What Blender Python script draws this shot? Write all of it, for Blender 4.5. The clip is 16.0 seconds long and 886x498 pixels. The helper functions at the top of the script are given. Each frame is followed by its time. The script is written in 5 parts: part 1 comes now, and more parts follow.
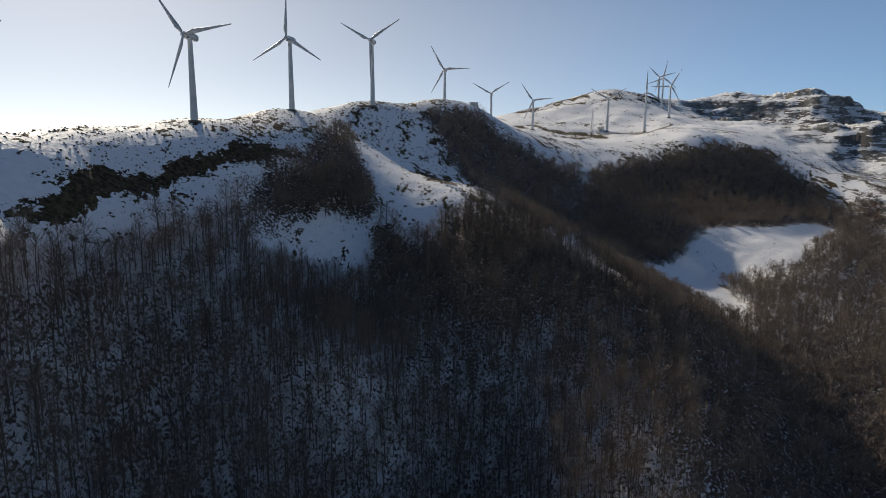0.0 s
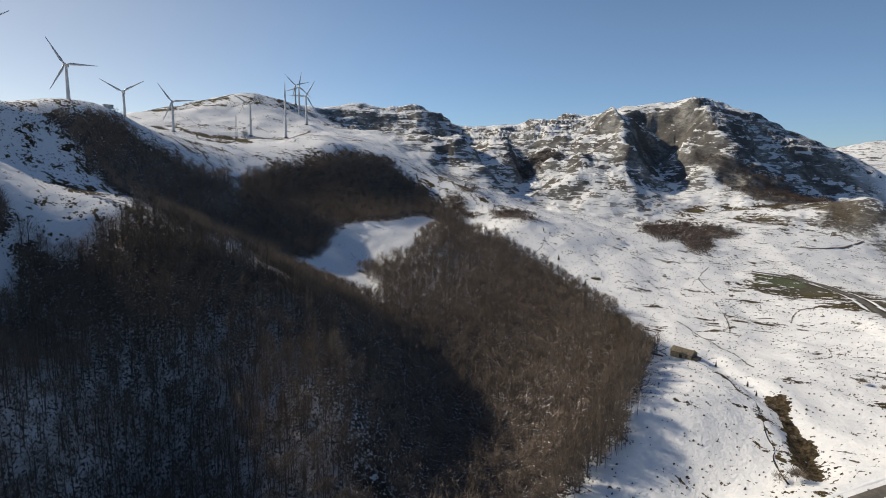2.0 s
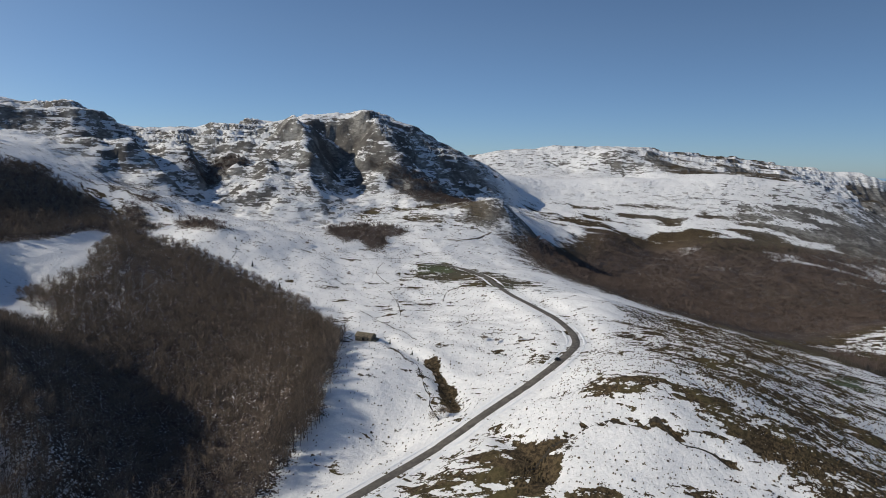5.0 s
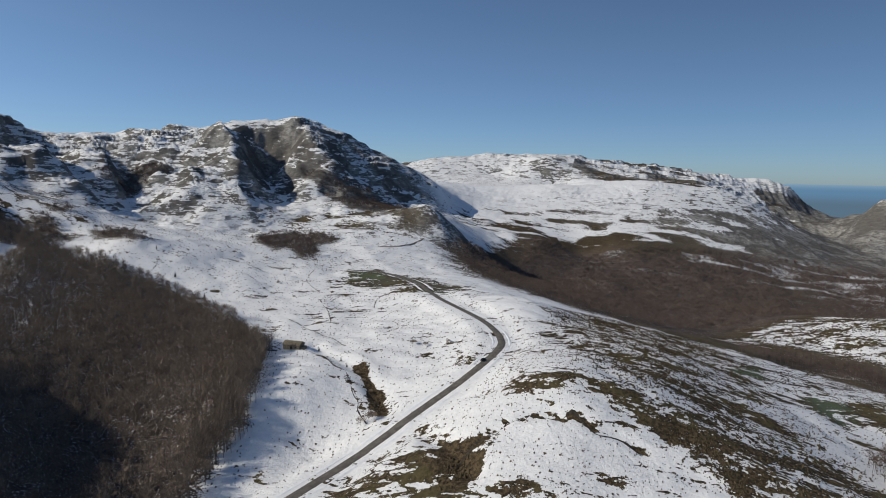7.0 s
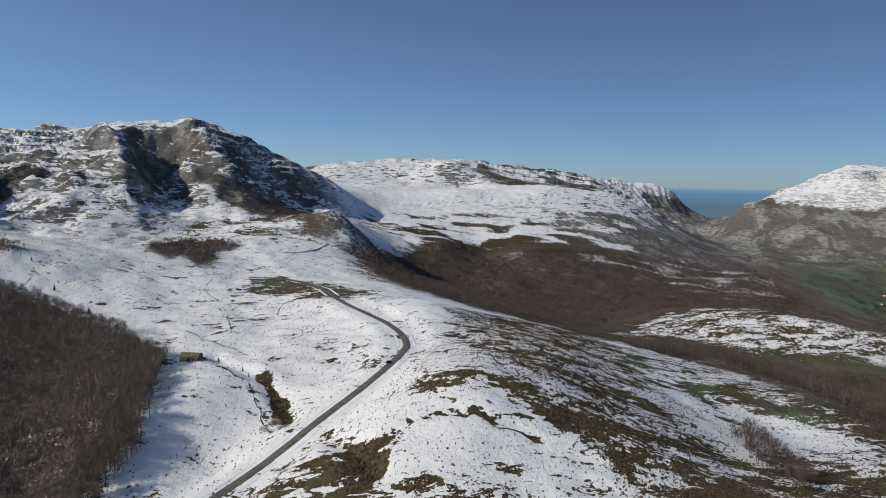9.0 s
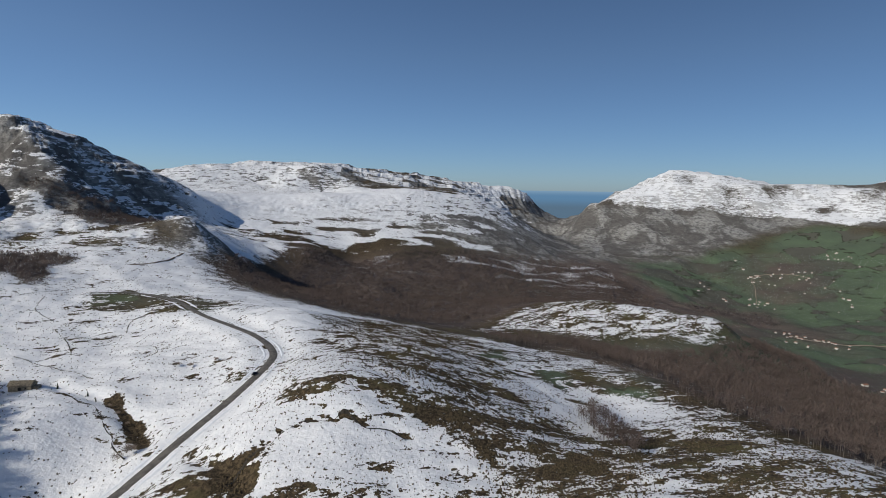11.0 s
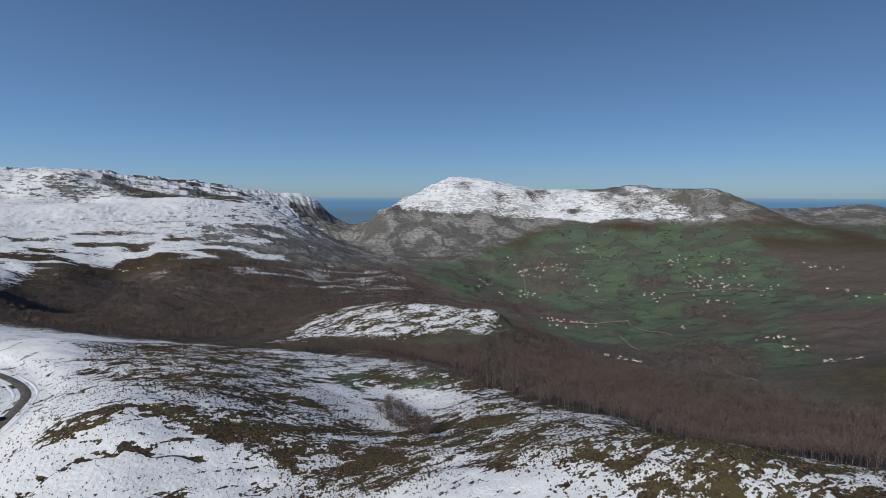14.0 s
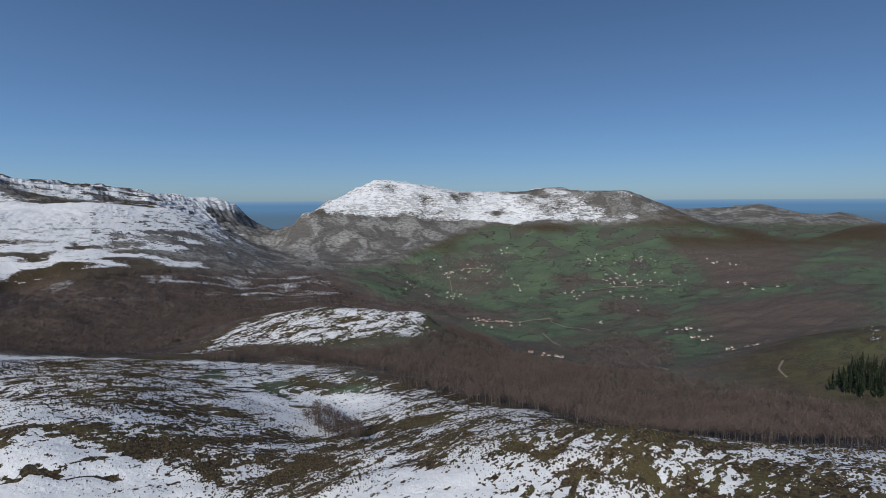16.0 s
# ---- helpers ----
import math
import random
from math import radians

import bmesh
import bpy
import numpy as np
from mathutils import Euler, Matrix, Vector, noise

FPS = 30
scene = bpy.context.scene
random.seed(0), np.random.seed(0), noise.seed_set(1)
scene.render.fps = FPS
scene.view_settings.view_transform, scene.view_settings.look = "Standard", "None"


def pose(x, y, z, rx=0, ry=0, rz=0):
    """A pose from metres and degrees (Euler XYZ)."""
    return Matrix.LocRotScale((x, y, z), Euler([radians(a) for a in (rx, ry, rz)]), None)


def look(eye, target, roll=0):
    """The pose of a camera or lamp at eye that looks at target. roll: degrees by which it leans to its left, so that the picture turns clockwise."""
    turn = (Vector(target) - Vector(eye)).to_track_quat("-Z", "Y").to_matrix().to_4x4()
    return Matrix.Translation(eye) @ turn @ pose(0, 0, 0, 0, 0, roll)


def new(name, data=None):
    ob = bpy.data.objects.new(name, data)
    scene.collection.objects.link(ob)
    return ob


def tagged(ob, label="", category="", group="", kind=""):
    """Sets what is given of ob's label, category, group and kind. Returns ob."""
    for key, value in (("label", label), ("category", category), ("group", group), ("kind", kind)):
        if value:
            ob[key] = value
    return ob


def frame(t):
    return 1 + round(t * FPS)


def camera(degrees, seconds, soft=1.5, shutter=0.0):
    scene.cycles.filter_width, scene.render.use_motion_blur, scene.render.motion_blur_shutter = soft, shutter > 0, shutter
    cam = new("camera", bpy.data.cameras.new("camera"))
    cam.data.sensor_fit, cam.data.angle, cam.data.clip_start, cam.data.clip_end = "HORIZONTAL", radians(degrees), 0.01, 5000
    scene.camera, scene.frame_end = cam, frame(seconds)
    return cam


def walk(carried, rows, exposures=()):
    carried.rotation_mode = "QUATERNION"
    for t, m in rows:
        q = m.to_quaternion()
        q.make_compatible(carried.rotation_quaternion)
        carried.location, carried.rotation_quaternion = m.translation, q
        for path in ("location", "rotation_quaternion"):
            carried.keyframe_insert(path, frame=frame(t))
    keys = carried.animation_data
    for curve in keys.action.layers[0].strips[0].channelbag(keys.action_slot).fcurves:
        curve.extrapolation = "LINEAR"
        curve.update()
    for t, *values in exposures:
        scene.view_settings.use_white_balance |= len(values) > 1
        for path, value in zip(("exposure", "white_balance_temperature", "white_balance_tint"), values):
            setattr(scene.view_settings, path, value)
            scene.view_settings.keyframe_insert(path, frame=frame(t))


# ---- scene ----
EXPOSURES = [(0, .33, 7600, 9), (1.5, .44, 7500, 9), (3, .26, 7050, 8), (8, .14, 6750, 8), (16, .09, 6250, 9)]
cam = camera(76.0, 16.0, 0.9)
# seconds, eye, heading, tilt, lean
ROWS = [
    (0, 0.0, 0.0, 100.0, 0.46, -8.55, 0.41),
    (0.5, 0.3, -7.0, 102.8, -8.21, -8.72, 0.59),
    (1, -2.5, -16.0, 104.8, -18.17, -8.65, 0.71),
    (1.5, -8.5, -31.0, 107.0, -25.61, -8.65, 0.79),
    (2, -17.5, -46.0, 109.2, -34.18, -8.54, 0.95),
    (2.5, -27.5, -58.2, 111.6, -43.05, -8.48, 1.14),
    (3, -35.8, -65.1, 114.1, -50.15, -8.42, 1.18),
    (3.5, -41.1, -68.2, 116.9, -55.04, -8.33, 1.28),
    (4, -45.2, -70.3, 119.2, -58.53, -8.28, 1.28),
    (4.5, -47.9, -72.4, 120.6, -62.07, -8.19, 1.27),
    (7, -51.8, -83.0, 119.9, -71.17, -7.15, 1.09),
    (7.5, -52.7, -84.6, 119.8, -73.11, -6.99, 1.09),
    (8, -54.0, -85.9, 119.9, -75.38, -6.83, 1.09),
    (10.5, -64.1, -88.8, 122.6, -90.05, -6.17, 1.01),
    (11, -66.4, -88.9, 123.1, -93.93, -6.03, 0.90),
    (11.5, -68.6, -88.9, 123.5, -97.99, -5.90, 0.79),
    (12, -70.7, -88.8, 123.8, -101.88, -5.75, 0.63),
    (12.5, -72.7, -88.6, 124.1, -105.61, -5.60, 0.47),
    (13, -74.5, -88.3, 124.2, -109.17, -5.48, 0.28),
    (13.5, -76.2, -88.0, 124.2, -112.29, -5.33, 0.21),
    (14, -77.6, -87.6, 124.2, -114.67, -5.20, 0.13),
    (14.5, -78.7, -87.2, 124.2, -116.91, -5.08, -0.02),
    (15, -79.6, -86.7, 124.1, -118.87, -5.01, -0.09),
    (15.5, -80.2, -86.2, 124.0, -120.81, -4.97, -0.20),
    (16, -80.4, -85.7, 123.9, -122.17, -4.90, -0.28),
]
walk(cam, [(t, pose(x, y, z, 0, 0, yaw) @ pose(0, 0, 0, 90 + pitch, 0, 0) @ pose(0, 0, 0, 0, 0, roll)) for t, x, y, z, yaw, pitch, roll in ROWS], EXPOSURES)

# ---- daylight ----
SUN_TURN, SUN_HEIGHT = 33.0, 31.5  # degrees left of +y, and over the horizon
world = bpy.data.worlds.new("sky")
scene.world = world
world.use_nodes = True
wn = world.node_tree.nodes
sky = wn.new("ShaderNodeTexSky")
sky.sky_type, sky.sun_disc = "NISHITA", False
sky.sun_elevation, sky.sun_rotation = radians(SUN_HEIGHT), radians(-SUN_TURN)
sky.altitude, sky.air_density, sky.dust_density, sky.ozone_density = 2500, 1.0, 2.2, 5.0
wn["Background"].inputs["Strength"].default_value = 0.078
# haze low over the horizon cools the sky there
aim = wn.new("ShaderNodeSeparateXYZ")
world.node_tree.links.new(wn.new("ShaderNodeTexCoord").outputs["Generated"], aim.inputs[0])
low = wn.new("ShaderNodeMapRange")
low.inputs[1].default_value, low.inputs[2].default_value, low.inputs[3].default_value, low.inputs[4].default_value = 0.0, 0.22, 1.0, 0.0
world.node_tree.links.new(aim.outputs[2], low.inputs[0])
cool = wn.new("ShaderNodeMix")
cool.data_type, cool.blend_type = "RGBA", "MULTIPLY"
cool.inputs[7].default_value = (0.77, 0.88, 1.04, 1)
world.node_tree.links.new(low.outputs[0], cool.inputs[0])
world.node_tree.links.new(sky.outputs[0], cool.inputs[6])
# clear air away from the sun scatters less
toward = wn.new("ShaderNodeVectorMath")
toward.operation = "DOT_PRODUCT"
toward.inputs[1].default_value = (-math.sin(radians(SUN_TURN)), math.cos(radians(SUN_TURN)), 0)
world.node_tree.links.new(aim.inputs[0].links[0].from_socket, toward.inputs[0])
deep = wn.new("ShaderNodeMapRange")
deep.interpolation_type = "SMOOTHSTEP"
deep.inputs[1].default_value, deep.inputs[2].default_value, deep.inputs[3].default_value, deep.inputs[4].default_value = -1.0, 0.0, 0.70, 1.18
world.node_tree.links.new(toward.outputs["Value"], deep.inputs[0])
dim = wn.new("ShaderNodeVectorMath")
dim.operation = "SCALE"
world.node_tree.links.new(cool.outputs[2], dim.inputs[0])
world.node_tree.links.new(deep.outputs[0], dim.inputs["Scale"])
# towards the sun the haze takes the blue out of the sky
grey = wn.new("ShaderNodeRGBToBW")
world.node_tree.links.new(dim.outputs[0], grey.inputs[0])
glare = wn.new("ShaderNodeMapRange")
glare.interpolation_type = "SMOOTHSTEP"
glare.inputs[1].default_value, glare.inputs[2].default_value, glare.inputs[3].default_value, glare.inputs[4].default_value = 0.35, 1.0, 0.0, 0.5
world.node_tree.links.new(toward.outputs["Value"], glare.inputs[0])
pale = wn.new("ShaderNodeMix")
pale.data_type = "RGBA"
world.node_tree.links.new(glare.outputs[0], pale.inputs[0])
world.node_tree.links.new(dim.outputs[0], pale.inputs[6])
world.node_tree.links.new(grey.outputs[0], pale.inputs[7])
world.node_tree.links.new(pale.outputs[2], wn["Background"].inputs["Color"])
sun_data = bpy.data.lights.new("sun", "SUN")
sun_data.energy, sun_data.angle, sun_data.color = 3.2, radians(0.53), (1.0, 0.94, 0.85)
sun = new("sun", sun_data)
sun.matrix_world = look((-math.sin(radians(SUN_TURN)) * 500, math.cos(radians(SUN_TURN)) * 500, math.tan(radians(SUN_HEIGHT)) * 500), (0, 0, 0))

# ---- materials ----
class Nodes:
    """Short hand for building one node material."""

    def __init__(self, name, rough=0.85, spec=0.3):
        self.m = bpy.data.materials.new(name)
        self.m.use_nodes = True
        self.t = self.m.node_tree
        self.b = self.t.nodes["Principled BSDF"]
        self.b.inputs["Roughness"].default_value = rough
        self.b.inputs["Specular IOR Level"].default_value = spec

    def put(self, sock, value):
        if isinstance(value, bpy.types.NodeSocket):
            self.t.links.new(value, sock)
        elif isinstance(value, tuple) and len(value) == 3 and sock.type == "RGBA":
            sock.default_value = (*value, 1)
        else:
            sock.default_value = value

    def place(self, sx=1.0, sy=1.0, sz=1.0):
        c = self.t.nodes.new("ShaderNodeNewGeometry").outputs["Position"]
        n = self.t.nodes.new("ShaderNodeVectorMath")
        n.operation = "MULTIPLY"
        self.put(n.inputs[0], c)
        n.inputs[1].default_value = (sx, sy, sz)
        return n.outputs[0]

    def noise(self, scale, detail=4.0, rough=0.55, where=None, warp=0.0):
        n = self.t.nodes.new("ShaderNodeTexNoise")
        n.inputs["Scale"].default_value, n.inputs["Detail"].default_value = scale, detail
        n.inputs["Roughness"].default_value, n.inputs["Distortion"].default_value = rough, warp
        self.put(n.inputs["Vector"], where or self.place())
        return n.outputs[0]

    def math(self, op, a, b=0.0, c=None):
        n = self.t.nodes.new("ShaderNodeMath")
        n.operation = op
        self.put(n.inputs[0], a)
        self.put(n.inputs[1], b)
        if c is not None:
            self.put(n.inputs[2], c)
        return n.outputs[0]

    def ramp(self, x, lo, hi, to_lo=0.0, to_hi=1.0):
        n = self.t.nodes.new("ShaderNodeMapRange")
        n.interpolation_type = "SMOOTHSTEP"
        for k, v in enumerate((x, lo, hi, to_lo, to_hi)):
            self.put(n.inputs[k], v)
        return n.outputs[0]

    def mix(self, k, a, b):
        n = self.t.nodes.new("ShaderNodeMix")
        n.data_type = "RGBA"
        self.put(n.inputs[0], k)
        self.put(n.inputs[6], a)
        self.put(n.inputs[7], b)
        return n.outputs[2]

    def attribute(self, name):
        n = self.t.nodes.new("ShaderNodeAttribute")
        n.attribute_name = name
        s = self.t.nodes.new("ShaderNodeSeparateColor")
        self.put(s.inputs[0], n.outputs["Color"])
        return s.outputs

    def bump(self, height, strength, depth):
        n = self.t.nodes.new("ShaderNodeBump")
        n.inputs["Strength"].default_value, n.inputs["Distance"].default_value = strength, depth
        self.put(n.inputs["Height"], height)
        self.put(self.b.inputs["Normal"], n.outputs[0])

    def island(self):
        return self.t.nodes.new("ShaderNodeNewGeometry").outputs["Random Per Island"]

    def chance(self):
        return self.t.nodes.new("ShaderNodeObjectInfo").outputs["Random"]

    def colour(self, value):
        self.put(self.b.inputs["Base Color"], value)
        return self.m


def plain(name, a, b, scale=2.0, rough=0.8, metal=0.0, bump=0.2, depth=0.02):
    """A surface that wanders between two colours, with fine relief."""
    n = Nodes(name, rough)
    n.b.inputs["Metallic"].default_value = metal
    k = n.noise(scale, 5.0)
    if bump:
        n.bump(n.noise(scale * 6, 4.0), bump, depth)
    return n.colour(n.mix(n.ramp(k, 0.3, 0.7), a, b))


def land_material():
    n = Nodes("land", 0.9, 0.15)
    snow, green, rock = n.attribute("cover")[:3]
    wood, tussock, olive = n.attribute("kind")[:3]
    # bare ground: bracken brown, olive moss, grass, leaf litter under the woods
    big, mid, fine = n.noise(0.012, 5.0), n.noise(0.07, 6.0, 0.6), n.noise(0.55, 5.0, 0.65)
    heath = n.mix(n.ramp(fine, 0.38, 0.66), (0.026, 0.020, 0.013), (0.118, 0.086, 0.050))
    heath = n.mix(n.math("MULTIPLY", n.ramp(mid, 0.42, 0.62), olive), heath, (0.092, 0.079, 0.036))
    woods = n.mix(n.ramp(mid, 0.3, 0.72), (0.070, 0.055, 0.049), (0.122, 0.094, 0.080))
    woods = n.mix(n.ramp(fine, 0.4, 0.75), woods, (0.155, 0.118, 0.096))
    heath = n.mix(wood, heath, woods)
    grass = n.mix(n.ramp(big, 0.35, 0.68), (0.078, 0.102, 0.072), (0.094, 0.134, 0.082))
    grass = n.mix(n.ramp(fine, 0.35, 0.75, 0.0, 0.45), grass, (0.110, 0.118, 0.070))
    field = n.t.nodes.new("ShaderNodeTexVoronoi")
    field.inputs["Scale"].default_value = 0.018
    warped = n.t.nodes.new("ShaderNodeVectorMath")
    warped.operation = "MULTIPLY_ADD"
    bent = n.t.nodes.new("ShaderNodeTexNoise")
    bent.inputs["Scale"].default_value, bent.inputs["Detail"].default_value = 0.012, 3.0
    n.put(bent.inputs["Vector"], n.place())
    n.put(warped.inputs[0], bent.outputs["Color"])
    warped.inputs[1].default_value = (110, 110, 0)
    n.put(warped.inputs[2], n.place(1.0, 0.6, 0.0))
    n.put(field.inputs["Vector"], warped.outputs[0])
    plot = n.t.nodes.new("ShaderNodeSeparateColor")
    n.put(plot.inputs[0], field.outputs["Color"])
    grass = n.mix(n.ramp(plot.outputs[0], 0.5, 0.95, 0.0, 0.4), grass, (0.112, 0.160, 0.086))
    grass = n.mix(n.ramp(plot.outputs[1], 0.62, 0.68, 0.0, 0.7), grass, (0.086, 0.074, 0.066))
    hedge = n.t.nodes.new("ShaderNodeTexVoronoi")
    hedge.feature = "DISTANCE_TO_EDGE"
    hedge.inputs["Scale"].default_value = 0.018
    n.put(hedge.inputs["Vector"], warped.outputs[0])
    grass = n.mix(n.math("MULTIPLY", n.ramp(hedge.outputs["Distance"], 0.02, 0.05, 0.75, 0.0), n.ramp(mid, 0.46, 0.56)), grass, (0.028, 0.026, 0.016))
    bare = n.mix(green, heath, grass)
    # limestone, in beds
    bed = n.noise(0.13, 7.0, 0.70, n.place(0.6, 0.6, 1.6), 0.4)
    stone = n.mix(n.ramp(bed, 0.36, 0.62), (0.115, 0.112, 0.106), (0.345, 0.338, 0.318))
    stone = n.mix(n.ramp(n.noise(0.05, 6.0, 0.65), 0.45, 0.66, 0.0, 0.6), stone, (0.30, 0.288, 0.26))
    crack = n.noise(0.12, 6.0, 0.7, n.place(1.6, 1.6, 0.5), 0.5)
    stone = n.mix(n.ramp(crack, 0.52, 0.70, 0.0, 0.65), stone, (0.065, 0.060, 0.055))
    stone = n.mix(n.ramp(n.noise(0.014, 6.0, 0.66, n.place(1, 1, 0.6), 0.6), 0.42, 0.56, 0.0, 0.8), stone, (0.090, 0.082, 0.076))
    bare = n.mix(rock, bare, stone)
    # snow lies where its cover beats a ragged mix of drifts, tussocks and slope ribs
    lay = n.t.nodes.new("ShaderNodeVectorMath")
    lay.operation = "MULTIPLY"
    turned = n.t.nodes.new("ShaderNodeVectorRotate")
    turned.rotation_type = "Z_AXIS"
    turned.inputs["Angle"].default_value = radians(-14)
    n.put(turned.inputs["Vector"], n.place())
    n.put(lay.inputs[0], turned.outputs[0])
    lay.inputs[1].default_value = (1.6, 0.55, 1.6)
    drift = n.noise(0.040, 3.0, 0.55, lay.outputs[0], 0.5)
    rib = n.noise(0.115, 5.0, 0.62, lay.outputs[0], 1.0)
    tuft = n.noise(0.30, 5.0, 0.66, n.place(1.2, 0.8, 1.0))
    clump = n.noise(0.95, 3.0, 0.6, n.place(1.0, 0.85, 1.0))
    rag = n.math("ADD", n.math("MULTIPLY", drift, 0.30), n.math("ADD", n.math("MULTIPLY", rib, 0.38), n.math("ADD", n.math("MULTIPLY", tuft, 0.26), n.math("MULTIPLY", clump, 0.10))))
    # under woods a finer speckle of litter and snow imitates dim, shaded snow
    rag = n.math("ADD", rag, n.math("MULTIPLY", n.math("MULTIPLY", wood, 0.8), n.math("SUBTRACT", n.math("MULTIPLY", clump, 1.04), rag)))
    edge = n.math("MULTIPLY_ADD", snow, 0.27, 0.368)
    lies = n.ramp(n.math("SUBTRACT", edge, rag), -0.002, 0.004)
    # single tussocks and stones, in loose crowds
    crowd = n.math("SUBTRACT", n.ramp(n.noise(0.045, 5.0, 0.65, lay.outputs[0]), 0.44, 0.62, 0.90, 0.66), n.math("MULTIPLY", n.math("MULTIPLY", tussock, tussock), 0.235))
    dots = n.noise(0.40, 3.0, 0.62, n.place(1.0, 0.8, 1.0))
    lies = n.math("MULTIPLY", lies, n.ramp(n.math("SUBTRACT", crowd, dots), -0.004, 0.008))
    # on rock it keeps to the ledges
    facing = n.t.nodes.new("ShaderNodeSeparateXYZ")
    n.put(facing.inputs[0], n.t.nodes.new("ShaderNodeNewGeometry").outputs["Normal"])
    block = n.noise(0.045, 5.0, 0.65, n.place(1.0, 1.0, 1.4), 0.5)
    strata = n.noise(0.11, 5.0, 0.65, n.place(0.32, 0.32, 2.3), 0.6)
    block = n.math("ADD", block, n.math("MULTIPLY", n.math("SUBTRACT", strata, 0.5), 1.3))
    shelf = n.math("ADD", facing.outputs[2], n.math("ADD", n.math("MULTIPLY", n.math("SUBTRACT", bed, 0.5), 0.9), n.math("MULTIPLY", n.math("SUBTRACT", block, 0.52), 0.9)))
    ledge = n.math("MULTIPLY", n.ramp(shelf, 0.76, 0.83), n.ramp(n.math("SUBTRACT", snow, n.math("MULTIPLY", crack, 0.85)), -0.06, 0.06))
    lies = n.math("ADD", n.math("MULTIPLY", lies, n.math("SUBTRACT", 1.0, rock)), n.math("MULTIPLY", ledge, rock))
    white = n.mix(n.ramp(n.noise(0.4, 4.0), 0.3, 0.7), (0.76, 0.77, 0.78), (0.83, 0.83, 0.83))
    n.put(n.b.inputs["Roughness"], n.ramp(lies, 0, 1, 0.95, 0.6))
    n.bump(n.math("ADD", n.math("MULTIPLY", lies, 0.5), n.math("ADD", n.math("MULTIPLY", fine, 0.9), n.math("ADD", n.math("MULTIPLY", mid, 2.2), n.math("MULTIPLY", n.math("MULTIPLY", n.math("ADD", crack, bed), rock), 5.0)))), 0.65, 0.95)
    return n.colour(n.mix(lies, bare, white))


LAND = land_material()


def bark_material(name, dark, light, far=False):
    n = Nodes(name, 0.95, 0.1)
    k = n.noise(0.045, 3.0) if far else n.noise(0.05, 4.0)
    base = n.mix(n.ramp(k, 0.35, 0.65), dark, light)
    return n.colour(n.mix(n.ramp(n.island(), 0, 1, 0.0, 0.45), base, tuple(1.7 * c for c in light)))


BARK = bark_material("beech_bark", (0.075, 0.064, 0.055), (0.13, 0.112, 0.096))
TWIG = bark_material("beech_twigs", (0.145, 0.118, 0.096), (0.212, 0.172, 0.138))
GREY_TWIG = bark_material("valley_twigs", (0.062, 0.054, 0.050), (0.105, 0.090, 0.082), True)
RED_TWIG = bark_material("red_twigs", (0.066, 0.051, 0.044), (0.112, 0.086, 0.075), True)
NEEDLE = bark_material("needles", (0.012, 0.020, 0.012), (0.022, 0.034, 0.018))
PAINT = plain("tower_paint", (0.52, 0.53, 0.54), (0.62, 0.63, 0.64), 0.15, 0.45, bump=0)
BLADE = plain("blade_paint", (0.42, 0.43, 0.44), (0.55, 0.56, 0.57), 0.4, 0.4, bump=0)
GALVANISED = plain("galvanised_steel", (0.35, 0.36, 0.37), (0.5, 0.5, 0.5), 2.0, 0.5, 0.6)
ASPHALT = plain("asphalt", (0.085, 0.078, 0.070), (0.150, 0.136, 0.120), 0.35, 0.85, bump=0.3)
GRAVEL = plain("track_gravel", (0.16, 0.13, 0.10), (0.27, 0.22, 0.17), 0.6, 0.95)
WALL_STONE = plain("dry_stone", (0.06, 0.055, 0.048), (0.24, 0.22, 0.18), 1.2, 0.95, bump=0.8, depth=0.1)
BARN_STONE = plain("barn_stone", (0.09, 0.08, 0.06), (0.24, 0.21, 0.16), 1.5, 0.95, bump=0.6, depth=0.06)
ROOF_TILE = plain("old_roof_tiles", (0.09, 0.075, 0.055), (0.20, 0.17, 0.125), 1.0, 0.9, bump=0.6, depth=0.06)
RED_TILE = plain("red_roof_tiles", (0.20, 0.10, 0.07), (0.30, 0.16, 0.11), 0.2, 0.9, bump=0.3)
PLASTER = plain("house_plaster", (0.45, 0.43, 0.39), (0.68, 0.65, 0.60), 0.1, 0.9, bump=0)
DARK = plain("dark_opening", (0.010, 0.010, 0.010), (0.02, 0.018, 0.016), 1.0, 0.9, bump=0)
SNOW = plain("bank_snow", (0.72, 0.745, 0.78), (0.82, 0.83, 0.845), 0.6, 0.65, bump=0.5, depth=0.2)


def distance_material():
    """Glowing backdrop colour for far sea and haze: deep blue below, haze painted paler upwards."""
    n = Nodes("sea_haze_glow", 1.0, 0.0)
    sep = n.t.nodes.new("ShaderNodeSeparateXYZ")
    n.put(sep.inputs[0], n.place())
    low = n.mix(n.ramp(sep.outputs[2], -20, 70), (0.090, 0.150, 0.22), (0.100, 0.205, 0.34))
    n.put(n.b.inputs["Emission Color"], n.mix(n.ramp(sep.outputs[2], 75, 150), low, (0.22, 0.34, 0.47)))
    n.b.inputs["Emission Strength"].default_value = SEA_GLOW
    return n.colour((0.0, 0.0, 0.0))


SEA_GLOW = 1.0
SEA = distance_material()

# ---- the lie of the land: crests, feet, hollows and floors, through which one smooth sheet is laid ----
KNOTS = []


def landform(name, *places):
    """Adds a crest, foot, hollow or floor, given by a few places along it."""
    KNOTS.extend(places)



